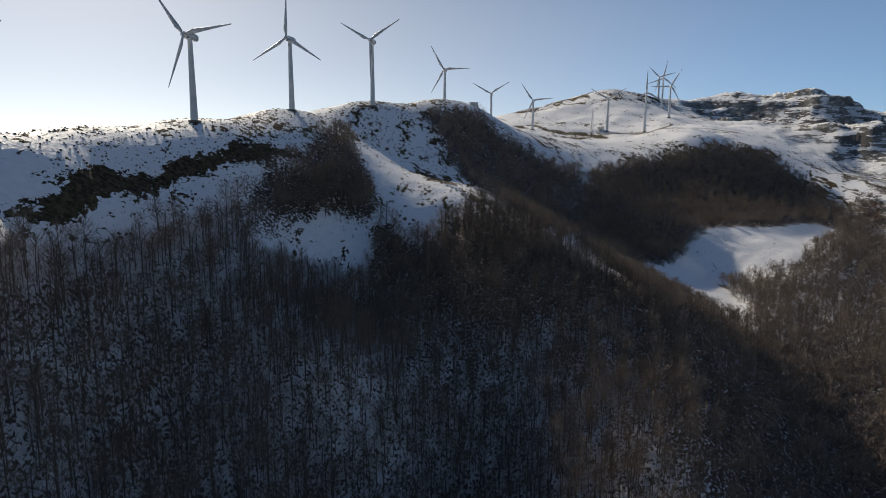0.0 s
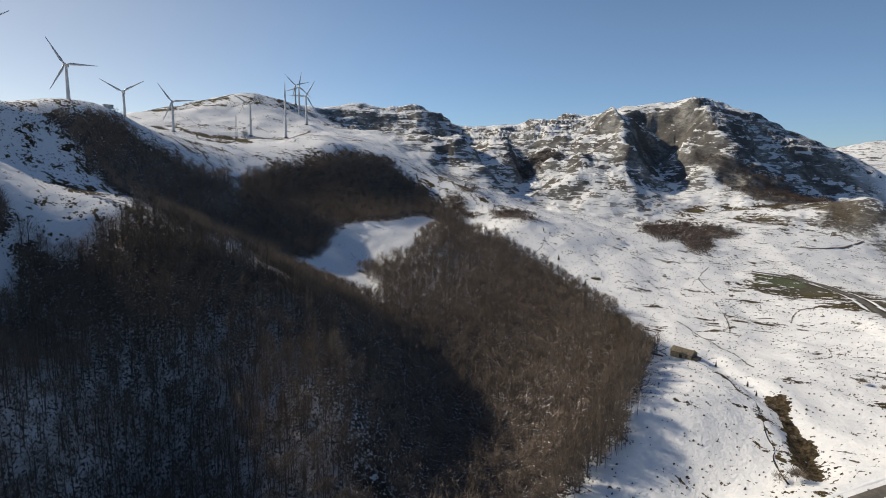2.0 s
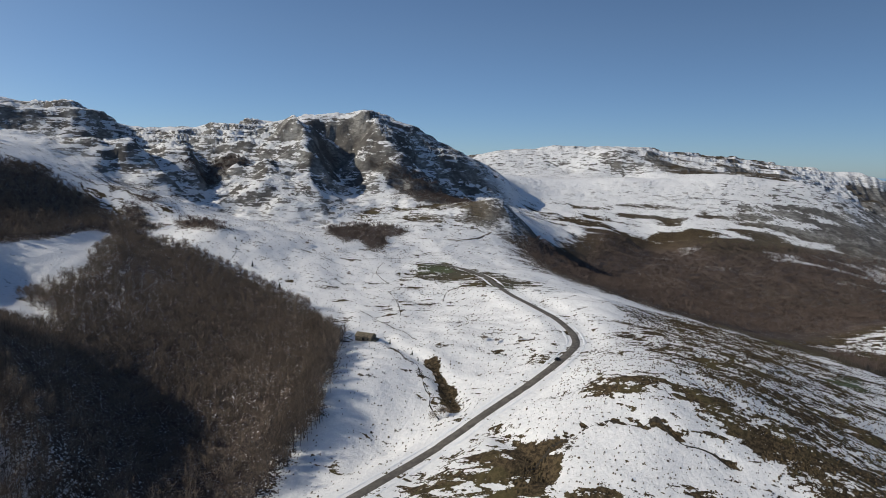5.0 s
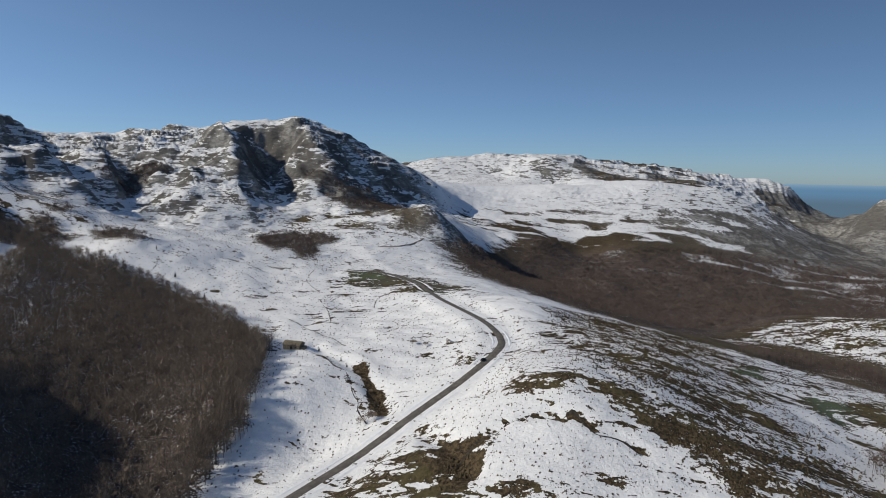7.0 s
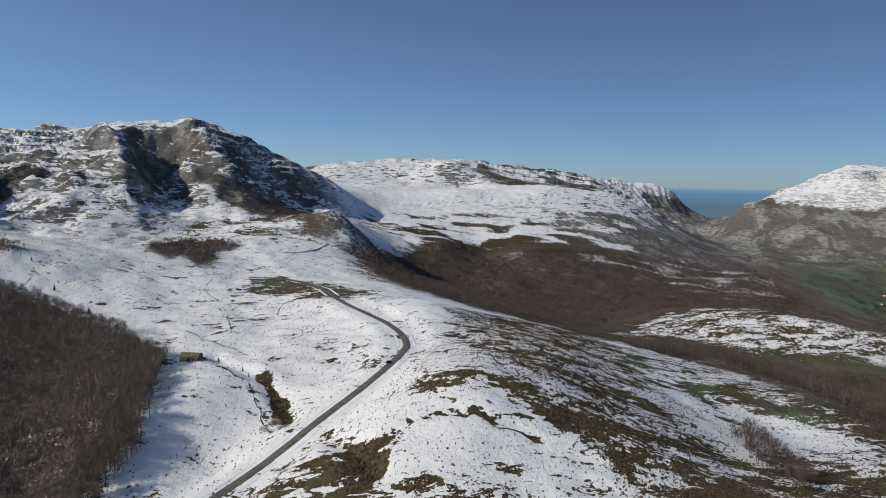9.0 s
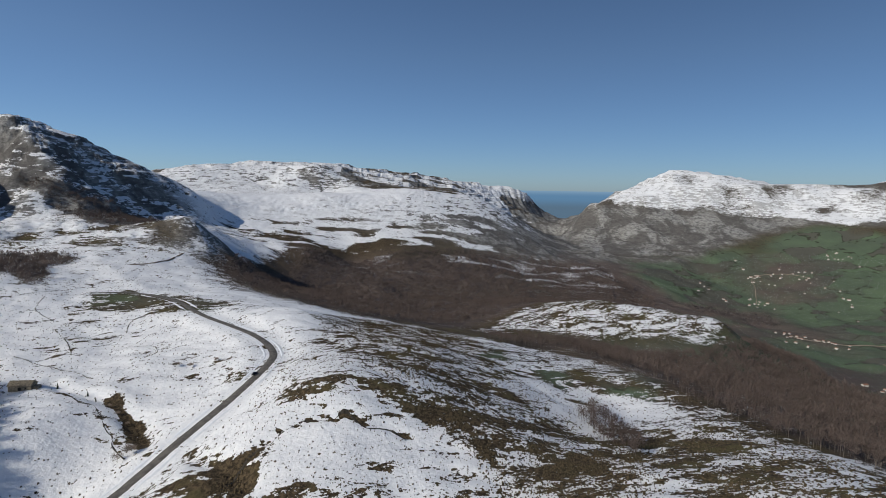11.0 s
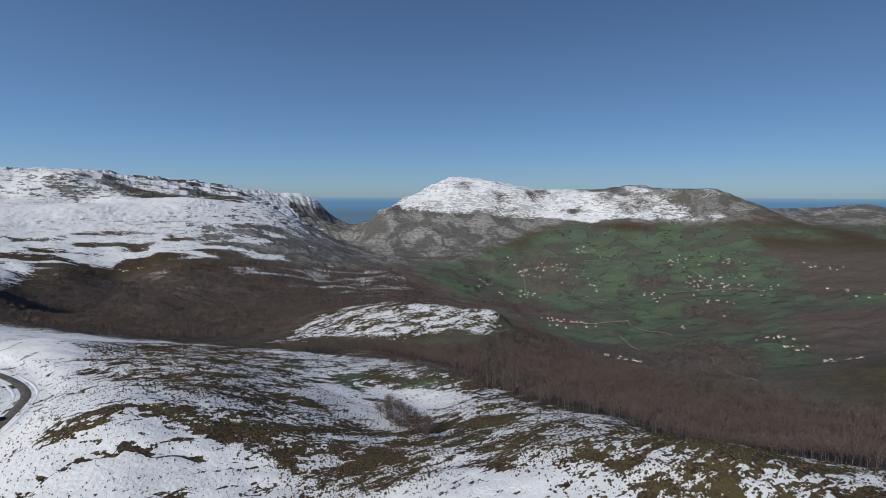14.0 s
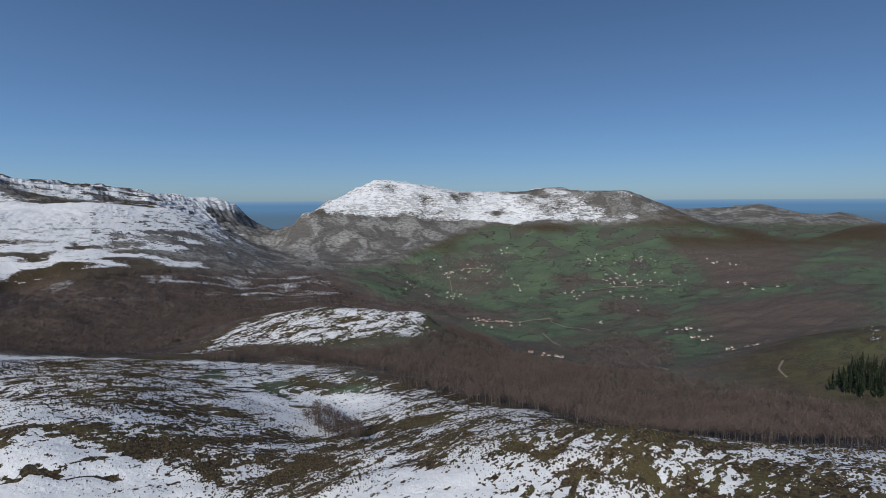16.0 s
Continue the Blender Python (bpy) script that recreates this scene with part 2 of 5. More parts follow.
landform("wind_ridge", (-145, 185, 107), (-139, 220, 112), (-122, 274, 120), (-95, 347, 131), (-55, 421, 142), (-11, 490, 153), (18, 505, 151))
landform("wind_ridge_back", (-166, 207, 106), (-164, 233, 109), (-159, 272, 113), (-140, 315, 120), (-129, 363, 127), (-111, 405, 133), (-85, 452, 140), (-55, 497, 147), (-13, 560, 156), (-223, 308, 107), (-187, 420, 124), (-125, 546, 143), (-49, 678, 159))
landform("rock_band", (-124, 164, 85), (-116, 216, 91), (-86, 277, 101), (-65, 344, 116))
landform("ridge_foot", (-113, 140, 77), (-108, 180, 77), (-90, 228, 79))
landform("forest_left", (-105, 127, 59), (-95, 113, 44), (-88, 103, 34), (-93, 166, 47), (-76, 130, 18))
landform("forest_front", (-62, 255, 64), (-2, 275, 59), (-45, 228, 37), (-2, 240, 37), (-36, 182, 24), (-1, 205, 13), (-46, 160, 10), (-42, 165, -4), (-1, 178, -12))
landform("snow_strip", (-40, 398, 115), (-18, 345, 93), (5, 320, 84))
landform("spur", (32, 298, 71), (58, 279, 59), (85, 254, 45), (91, 228, 36))
landform("gully", (136, 543, 97), (80, 402, 62), (92, 296, 42), (82, 220, 30), (77, 165, 11), (76, 141, -7))
landform("plateau_edge", (58, 548, 137), (103, 561, 118), (163, 608, 112), (268, 625, 131), (340, 624, 118))
landform("plateau", (95, 653, 134), (189, 705, 134), (238, 711, 139), (191, 838, 168))
landform("plateau_hill", (85, 907, 176), (200, 959, 204), (268, 974, 226), (314, 970, 216), (403, 1002, 209))
landform("second_spur", (365, 540, 68), (350, 440, 39), (348, 337, 20), (316, 240, 4), (253, 159, -1), (166, 115, -9))
landform("second_face", (210, 551, 72), (285, 562, 78), (230, 450, 45), (206, 423, 23), (259, 412, 32), (218, 325, 6), (174, 222, -11), (128, 156, -21))
landform("snowfield", (412, 542, 83), (390, 405, 51), (451, 341, 36), (423, 245, 13), (557, 254, 27), (357, 119, 2), (197, 98, 1), (179, 61, -18), (132, 75, -18))
landform("cliffs", (404, 992, 204), (501, 980, 216), (560, 968, 217), (621, 956, 219), (665, 940, 190), (692, 932, 178), (739, 921, 186), (792, 877, 195), (837, 822, 210), (871, 757, 203), (872, 711, 193), (905, 686, 229), (972, 604, 241), (1005, 520, 223), (1014, 494, 205), (1044, 469, 183), (1071, 435, 162), (1099, 395, 137), (1117, 363, 121), (1132, 336, 104))
landform("cliff_mid", (472, 790, 156), (512, 716, 148), (599, 673, 120), (703, 687, 137), (720, 580, 109), (851, 593, 153), (894, 492, 154), (826, 657, 174))
landform("west_wall", (434, 942, 169), (464, 916, 162), (497, 892, 154), (545, 858, 152), (578, 836, 136))
landform("east_wall", (1118, 314, 67), (1043, 332, 72), (989, 359, 80), (962, 395, 97), (946, 430, 110), (1158, 305, 60))
landform("cliff_foot", (448, 627, 98), (489, 558, 69), (531, 491, 51), (583, 432, 40), (744, 431, 71), (815, 344, 73), (925, 262, 58))
landform("pyramid", (763, 223, 77), (734, 230, 58), (742, 192, 51), (708, 198, 41), (690, 220, 41), (717, 172, 31), (777, 123, -5), (627, 293, 40), (812, 226, 62), (800, 270, 66))
landform("road_slope", (448, 108, 16), (361, 34, 16), (289, -9, 15), (237, 8, 5), (191, 24, -6), (161, 37, -13))
landform("shoulder", (540, 83, 11), (455, -6, 10), (398, -49, 10), (358, -93, 10))
landform("brown_hollow", (839, 121, -30), (905, 15, -51), (909, -89, -61), (1104, 38, -26))
landform("white_top", (1174, 666, 97), (1269, 533, 103), (1360, 415, 111), (1490, 137, 109), (1596, -101, 121), (1651, -316, 94))
landform("white_foot", (1051, 232, 29), (1085, 74, -2), (1146, -81, -12), (1290, -214, 4), (1370, -358, -10))
landform("bench_back", (1344, 771, 92), (1450, 617, 99), (1549, 482, 107), (1678, 163, 104), (1766, -103, 118), (1829, -340, 88))
landform("plateau_front", (1558, 668, 129), (1694, 345, 132), (1824, 3, 139), (1938, -265, 125))
landform("far_plateau", (1737, 549, 179), (1790, 370, 183), (1774, 198, 191), (1944, 11, 181), (2187, -285, 167), (2325, -404, 128))
landform("gorge_left", (2600, -580, 139), (2633, -673, 104), (2565, -742, -6), (1657, -452, 20), (1547, -485, -22))
landform("brown_floor", (732, 63, -23), (895, -48, -43), (1084, -250, -62), (1213, -376, -64), (702, -164, -47))
landform("near_shoulder", (392, 9, 23), (379, -36, 16), (392, -76, 6), (440, -134, -11))
landform("near_slope", (224, -45, 23), (227, -86, 17), (251, -150, -3), (189, -86, 5), (163, -43, 3), (151, -131, -3), (132, -174, 1))
landform("dell", (315, -236, -27), (237, -203, -17), (391, -212, -21), (346, -267, -21))
landform("snow_hill", (641, -181, -44), (690, -262, -33), (649, -327, -21), (639, -381, -25), (630, -427, -30), (608, -489, -39), (586, -490, -56), (581, -436, -44), (593, -363, -39), (547, -247, -43), (537, -340, -49), (580, -510, -70), (690, -400, -40), (680, -520, -80))
landform("hill_right", (260, -293, -20), (192, -302, -9), (128, -298, 7), (73, -279, 22), (98, -228, 14))
landform("beech_slope", (678, -585, -97), (473, -527, -82), (317, -491, -60), (215, -460, -44))
landform("valley", (1315, -657, -79), (1223, -940, -135), (1095, -1182, -123), (987, -1418, -113), (865, -837, -160), (632, -867, -140), (463, -812, -123), (1518, -1127, -47), (1285, -1557, -33))
landform("gorge", (1516, -534, -44), (1951, -649, -48), (2436, -772, -55), (3017, -921, -59))
landform("north_mountain", (1875, -729, 69), (1981, -877, 120), (2014, -1080, 200), (1931, -1259, 179), (1823, -1390, 144), (1740, -1504, 116), (1668, -1741, 157), (1549, -1925, 154))
landform("north_foot", (1838, -680, 1), (1701, -615, -40), (1679, -685, -36), (1564, -951, -39), (1705, -1244, 44), (1459, -1737, 40))
landform("north_end", (1652, -1775, 152), (1491, -1965, 148), (1401, -2099, 108), (1323, -2214, 38), (1366, -2483, 43), (1327, -2635, 102), (1152, -2766, 50), (1060, -2806, 65), (952, -2903, 21))
landform("valley_end", (1038, -1980, -27), (791, -2214, -22), (483, -1476, -82), (772, -1671, -76))
landform("brown_hill", (162, -763, -6), (198, -717, -20), (228, -646, -42), (127, -606, -32))
landform("last_crest", (134, -343, -12), (79, -363, -1), (30, -397, 6), (47, -271, 13), (-3, -302, 27))

# land beyond the view, which closes the place
landform("under_eye", (-40, -50, -35), (0, 70, -32), (-60, 60, 5), (40, -150, -5), (-60, -200, 10))
landform("west_side", (-260, 100, 70), (-300, -150, -20), (-350, 350, 98), (-200, -380, 20), (-100, -500, -10))
landform("south_upland", (-300, 700, 116), (-40, 820, 140), (0, 1100, 150), (350, 1300, 150), (900, 1300, 130), (-1200, 800, 80), (-1000, -600, -60))
landform("outer_land", (1500, 1300, 120), (2500, 900, 100), (3300, 0, -40), (3500, -1200, -90), (2900, -2300, -90), (2200, -3300, -90))
landform("outer_rim", (400, -3400, -90), (-900, -2600, -90), (-200, -1500, -40), (-600, -1200, -40), (4300, 2200, -90), (4300, -3000, -90), (1200, 4200, -60), (-2500, 3500, -60), (-3500, 0, -90), (-3000, -3500, -90), (0, -4600, -90), (4600, -600, -90))


def lattice(ix, iy):
    n = (ix.astype(np.int64) * 374761393 + iy.astype(np.int64) * 668265263) & 0x7FFFFFFF
    n = ((n ^ (n >> 13)) * 1274126177) & 0x7FFFFFFF
    return ((n ^ (n >> 16)) & 0xFFFF) / 65535.0


def smooth_noise(x, y):
    """Value noise from 0 to 1."""
    ix, iy = np.floor(x), np.floor(y)
    u, v = x - ix, y - iy
    u, v = u * u * u * (u * (6 * u - 15) + 10), v * v * v * (v * (6 * v - 15) + 10)
    a, b, c, d = lattice(ix, iy), lattice(ix + 1, iy), lattice(ix, iy + 1), lattice(ix + 1, iy + 1)
    return a + (b - a) * u + (c - a) * v + (a - b - c + d) * u * v


def fractal(x, y, size, octaves=4, seed=0.0):
    """Noise from -1 to 1 with its largest lumps of the given size in metres."""
    total, weight, norm = 0.0, 1.0, 0.0
    for k in range(octaves):
        s = 2.03**k / size
        total = total + weight * (2 * smooth_noise(x * s + 17.3 * k + seed, y * s - 9.1 * k + 3 * seed) - 1)
        norm, weight = norm + weight, weight * 0.5
    return total / norm


def ridged(x, y, size, octaves=4, seed=0.0):
    """Sharp crests, from 0 to 1."""
    total, weight, norm = 0.0, 1.0, 0.0
    for k in range(octaves):
        s = 2.07**k / size
        total = total + weight * (1 - abs(2 * smooth_noise(x * s + 5.7 * k + seed, y * s + 8.3 * k - seed) - 1))
        norm, weight = norm + weight, weight * 0.5
    return total / norm


KNOT = np.array(KNOTS, float)
ROUND = 22.0


def _sheet_weights():
    gap = np.hypot(KNOT[:, None, 0] - KNOT[None, :, 0], KNOT[:, None, 1] - KNOT[None, :, 1])
    body = np.sqrt(gap**2 + ROUND**2) + np.eye(len(KNOT)) * -0.8
    flat = np.c_[np.ones(len(KNOT)), KNOT[:, :2] / 1000]
    whole = np.block([[body, flat], [flat.T, np.zeros((3, 3))]])
    return np.linalg.solve(whole, np.r_[KNOT[:, 2], 0, 0, 0])


SHEET = _sheet_weights()


def plain_height(x, y):
    """The smooth sheet."""
    x, y = np.asarray(x, float), np.asarray(y, float)
    out = np.empty(x.shape)
    fx, fy, fo = x.ravel(), y.ravel(), out.ravel()
    for a in range(0, fx.size, 40000):
        px, py = fx[a : a + 40000], fy[a : a + 40000]
        far = np.sqrt((px[:, None] - KNOT[None, :, 0]) ** 2 + (py[:, None] - KNOT[None, :, 1]) ** 2 + ROUND**2)
        fo[a : a + 40000] = far @ SHEET[:-3] + SHEET[-3] + SHEET[-2] * px / 1000 + SHEET[-1] * py / 1000
    return fo.reshape(x.shape)


def near(x, y, points, reach):
    """1 at a line of places, falling smoothly to 0 at the given distance from it."""
    x, y = np.asarray(x, float), np.asarray(y, float)
    some = (x > min(p[0] for p in points) - reach) & (x < max(p[0] for p in points) + reach) & (y > min(p[1] for p in points) - reach) & (y < max(p[1] for p in points) + reach)
    if x.ndim and not some.all():
        full = np.zeros(x.shape)
        if some.any():
            full[some] = near(x[some], y[some], points, reach)
        return full
    least = np.full(x.shape, 1e9)
    for (ax, ay), (bx, by) in zip(points[:-1], points[1:]):
        dx, dy = bx - ax, by - ay
        k = np.clip(((x - ax) * dx + (y - ay) * dy) / (dx * dx + dy * dy + 1e-9), 0, 1)
        least = np.minimum(least, np.hypot(x - ax - k * dx, y - ay - k * dy))
    k = np.clip(1 - least / reach, 0, 1)
    return k * k * (3 - 2 * k)


def inside(x, y, outline, soft=10.0, wobble=0.0):
    """1 within an outline, 0 outside, with an edge of the given softness in metres."""
    x, y = np.asarray(x, float), np.asarray(y, float)
    hem = 0.6 * soft + 1.2 * wobble + 1
    some = (x > min(p[0] for p in outline) - hem) & (x < max(p[0] for p in outline) + hem) & (y > min(p[1] for p in outline) - hem) & (y < max(p[1] for p in outline) + hem)
    if x.ndim and not some.all():
        full = np.zeros(x.shape)
        if some.any():
            full[some] = inside(x[some], y[some], outline, soft, wobble)
        return full
    if wobble:
        x, y = x + wobble * fractal(x, y, 5 * wobble, 3, 2.0), y + wobble * fractal(x, y, 5 * wobble, 3, 7.0)
    odd, least = np.zeros(x.shape, bool), np.full(x.shape, 1e9)
    for (ax, ay), (bx, by) in zip(outline, outline[1:] + outline[:1]):
        cross = ((ay > y) != (by > y)) & (x < (bx - ax) * (y - ay) / ((by - ay) or 1e-9) + ax)
        odd ^= cross
        dx, dy = bx - ax, by - ay
        k = np.clip(((x - ax) * dx + (y - ay) * dy) / (dx * dx + dy * dy + 1e-9), 0, 1)
        least = np.minimum(least, np.hypot(x - ax - k * dx, y - ay - k * dy))
    return np.clip(0.5 + np.where(odd, least, -least) / soft, 0, 1)

# ---- plan of roads, woods and clearings ----
def curve_through(points, step=4.0):
    """A smooth line through a few places."""
    p = np.array([points[0], *points, points[-1]], float)
    out = []
    for a, b, c, d in zip(p[:-3], p[1:-2], p[2:-1], p[3:]):
        n = max(2, int(np.hypot(*(c - b)[:2]) / step))
        for k in np.arange(n) / n:
            out.append(0.5 * (2 * b + (c - a) * k + (2 * a - 5 * b + 4 * c - d) * k**2 + (3 * b - a - 3 * c + d) * k**3))
    return np.array(out + [p[-2]])


PASS_ROAD = curve_through([(60, 82), (100, 66), (138, 51), (168, 40), (197, 26), (229, 11), (248, 3), (267, -3), (290, -6), (307, -2), (327, 8), (348, 23), (373, 45), (406, 73), (438, 99), (467, 122), (490, 150), (500, 180), (493, 212)], 1.2)
PASS_LEVEL = plain_height(PASS_ROAD[:, 0], PASS_ROAD[:, 1])
BROOK = [(290, 128), (272, 110), (258, 84), (246, 66), (228, 48), (211, 36), (196, 14), (180, -8), (163, -23)]
RILL = [(163, -14), (172, -20), (182, -23), (187, -30), (192, -33), (195, -41), (199, -51), (198, -57), (200, -62), (196, -71), (198, -80), (193, -92)]
POND = [(182, -5), (182, -23), (179, -28), (170, -23), (158, -25), (153, -21), (155, -12)]
BURN = [(269, 129), (264, 112), (259, 101), (250, 88), (246, 81), (236, 72), (227, 64), (221, 57), (215, 53), (205, 46)]
FRONT_WOOD = [(-150, 107), (-112, 139), (-109, 160), (-103, 180), (-97, 204), (-86, 231), (-72, 265), (-64, 294), (-52, 297), (-40, 297), (-29, 281), (-9, 286), (16, 306), (33, 303), (59, 280), (90, 246), (92, 219), (84, 185), (70, 140), (60, 60), (-100, 60)]
UPPER_GROVE = [(-72, 313), (-56, 392), (-34, 333), (-31, 306), (-43, 283), (-78, 249), (-86, 244), (-80, 275)]
NOTCH_WOOD = [(-15, 450), (17, 484), (48, 470), (95, 490), (122, 520), (90, 410), (48, 290), (30, 345), (8, 386)]
SECOND_WOOD = [(137, 535), (190, 600), (264, 606), (339, 614), (361, 559), (358, 496), (346, 425), (352, 332), (323, 228), (262, 146), (206, 114), (168, 98), (128, 86), (74, 80), (78, 161), (86, 217), (84, 260), (85, 353), (90, 410)]
CLEARING = [(110, 368), (128, 340), (150, 322), (168, 305), (190, 346), (192, 392), (215, 404), (232, 402), (253, 408), (275, 428), (320, 466), (329, 484), (319, 494), (296, 489), (250, 465), (224, 471), (207, 464), (189, 446), (151, 396)]
CLIFFS = [(380, 1060), (400, 700), (450, 590), (520, 500), (600, 430), (740, 440), (800, 350), (930, 250), (1020, 240), (1080, 400), (1050, 620), (920, 850), (680, 1040)]
CLIFF_WOOD = [(861, 518), (849, 461), (879, 407), (933, 364), (916, 301), (800, 280), (772, 330), (760, 352), (810, 448), (847, 502)]
GULLY_SCRUB = [(684, 726), (716, 710), (712, 657), (674, 653), (605, 622), (579, 646), (586, 679), (613, 669)]
SCRUB_1 = [(566, 388), (611, 373), (619, 323), (612, 288), (573, 299), (516, 269), (506, 278), (530, 314), (498, 312), (547, 374)]
SCRUB_2 = [(395, 464), (422, 456), (404, 391), (383, 395), (387, 445)]
SCRUB_3 = [(382, 539), (393, 521), (371, 483), (378, 462), (361, 460), (361, 500)]
SCRUB_4 = [(405, 546), (425, 536), (421, 518), (404, 528)]
OLIVE_BANK = [(493, 215), (508, 174), (474, 90), (446, 55), (419, 93), (440, 128), (452, 184)]
SMOOTH_MEADOW = [(120, 40), (60, 80), (130, 110), (250, 160), (310, 240), (350, 330), (380, 300), (330, 190), (285, 110), (255, 55), (215, 40), (170, 50)]
WHITE_NEAR = [(217, 12), (247, -11), (207, -33), (195, -67), (190, -97), (165, -60), (156, -35), (177, -24)]
DARK_BAND = [(499, -106), (440, -29), (362, -23), (300, -41), (246, -65), (243, -92), (259, -105), (305, -130)]
TUSSOCK_BAND = [(219, -108), (209, -125), (174, -141), (146, -154), (110, -170), (95, -150), (151, -131), (177, -123), (202, -110)]
HEATH_A = [(197, -146), (203, -171), (197, -201), (156, -195), (141, -178), (143, -161), (156, -147), (181, -145)]
HEATH_B = [(167, -218), (160, -230), (129, -247), (98, -251), (60, -275), (40, -262), (70, -240), (94, -236), (120, -228), (124, -211), (132, -205)]
OLIVE_C = [(176, -283), (135, -276), (104, -257), (70, -280), (48, -320), (60, -330), (100, -300)]
WHITE_A = [(190, -111), (189, -122), (167, -134), (150, -136), (153, -117)]
WHITE_B = [(117, -205), (119, -226), (107, -233), (91, -240), (70, -236), (60, -215), (90, -195)]
WHITE_C = [(41, -364), (23, -388), (-12, -330), (0, -312), (14, -316)]
WHITE_S = [(57, -327), (47, -375), (30, -340), (18, -318), (47, -319)]
WHITE_DELL = [(326, -221), (323, -253), (328, -271), (305, -252), (256, -225), (275, -221), (298, -216)]
WHITE_D2 = [(301, -156), (338, -193), (275, -209), (243, -205), (245, -184), (266, -168)]
GREENS = [[(375, -149), (411, -176), (375, -176), (355, -152)], [(368, -189), (362, -214), (321, -209), (338, -193)], [(345, -240), (330, -275), (313, -265), (327, -240)], [(404, -275), (354, -291), (334, -276), (358, -262)]]
SNOW_GAP = [(-66, 404), (-42, 424), (-20, 398), (8, 378), (27, 358), (16, 304), (-2, 288), (-14, 276), (-35, 284), (-44, 312), (-56, 340)]
SHADE_PATCH = [(-82, 222), (-72, 258), (-55, 280), (-35, 287), (-33, 267), (-40, 248), (-50, 243), (-59, 238), (-70, 224)]
ROCK_BAND = [(-122, 163), (-124, 182), (-121, 216), (-110, 240), (-98, 275), (-76, 307), (-82, 284), (-99, 253), (-111, 217), (-116, 196), (-117, 172)]
VALLEY_WOODS = [
    [(1200, -1800), (1079, -2014), (806, -1956), (630, -1564), (768, -1454), (958, -1641)],
    [(706, -1268), (587, -1452), (338, -1253), (210, -731), (499, -1009)],
    [(1164, -1258), (1123, -1357), (1069, -1324), (1095, -1215)],
    [(926, -1171), (870, -1233), (684, -1174), (684, -1137), (784, -1110)],
    [(626, -793), (688, -981), (535, -949), (288, -604), (373, -587)],
    [(1150, -700), (1130, -900), (1040, -880), (1060, -720)],
]
BROWN_WOOD = [(690, 160), (790, 150), (900, 110), (1050, 110), (1120, -40), (1220, -200), (1300, -400), (1330, -580), (1150, -640), (880, -560), (760, -330), (700, -250), (640, -190), (540, -110), (500, -40), (540, 40), (600, 100)]
BEECH_SLOPE = [(820, -600), (822, -691), (549, -600), (393, -580), (240, -560), (40, -520), (0, -430), (40, -385), (110, -360), (175, -350), (204, -332), (250, -326), (298, -322), (337, -298), (362, -292), (431, -286), (491, -262), (537, -225), (565, -195), (510, -290), (500, -350), (540, -440), (620, -540), (720, -590)]
BROWN_HILL = [(250, -640), (240, -720), (200, -800), (40, -860), (-100, -800), (-60, -640), (60, -590), (170, -590)]
# buttresses (+) and ravines (-) of the limestone mountain: reach, then places with their rise
SPURS = [
    (64, [(598, 919, 0), (578, 824, 14), (537, 718, 30), (522, 666, 28), (499, 601, 14), (498, 570, 3)]),
    (54, [(687, 817, 0), (632, 732, 16), (596, 671, 24), (583, 642, 8)]),
    (76, [(872, 706, 12), (848, 680, 34), (812, 635, 50), (745, 574, 48), (680, 511, 30), (636, 461, 16), (592, 406, 2)]),
    (66, [(670, 640, 8), (677, 592, 24), (618, 526, 26), (572, 463, 6)]),
    (100, [(950, 612, 2), (926, 583, 12), (908, 537, 28), (886, 497, 30), (878, 408, 6)]),
    (48, [(600, 790, -8), (560, 720, -22), (530, 655, -26), (521, 624, -20), (516, 591, -4)]),
    (58, [(720, 770, -8), (698, 741, -24), (640, 690, -34), (603, 652, -34), (550, 594, -24), (558, 549, -4)]),
    (40, [(712, 643, -10), (707, 573, -16), (685, 537, -6)]),
    (70, [(905, 650, -10), (888, 619, -42), (866, 581, -58), (823, 537, -44), (769, 475, -8)]),
    (70, [(888, 389, -8), (901, 362, -22), (902, 307, -12)]),
]
SNOW_HILL = [(560, -150), (631, -195), (690, -255), (715, -330), (700, -400), (660, -470), (625, -505), (575, -495), (555, -440), (552, -394), (545, -343), (555, -300), (570, -250), (540, -200)]
DELL = [(480, -140), (480, -230), (420, -290), (330, -290), (250, -290), (200, -250), (250, -190), (330, -150), (400, -110)]
HEATH = [(260, -290), (190, -310), (90, -360), (-60, -420), (-120, -330), (0, -240), (100, -215), (180, -195), (240, -205)]
SCRUB_SLOPE = [(384, -16), (354, -46), (295, -60), (221, -88), (190, -118), (150, -128), (135, -190), (180, -205), (250, -195), (330, -170), (470, -150), (480, -60), (430, -20)]
WHITE_BENCH = [(1174, 666), (1269, 533), (1360, 415), (1490, 137), (1596, -101), (1640, -260), (1520, -180), (1400, 0), (1290, 150), (1200, 330), (1120, 560)]
EAST_FACE = [(890, 330), (930, 285), (985, 262), (1060, 285), (1120, 390), (1080, 470), (1000, 400), (950, 380)]
PYRAMID = [(690, 180), (780, 150), (830, 240), (760, 270), (690, 240)]
APRON = [(400, 640), (450, 560), (540, 430), (640, 330), (690, 250), (780, 160), (880, 260), (860, 330), (760, 430), (600, 560), (500, 640)]
# wood below the clearing: extra visible snow, which also paints in its sunlight
SUNLIT_WOOD = [(150, 320), (190, 300), (270, 330), (330, 420), (330, 470), (262, 425), (225, 405), (180, 390)]
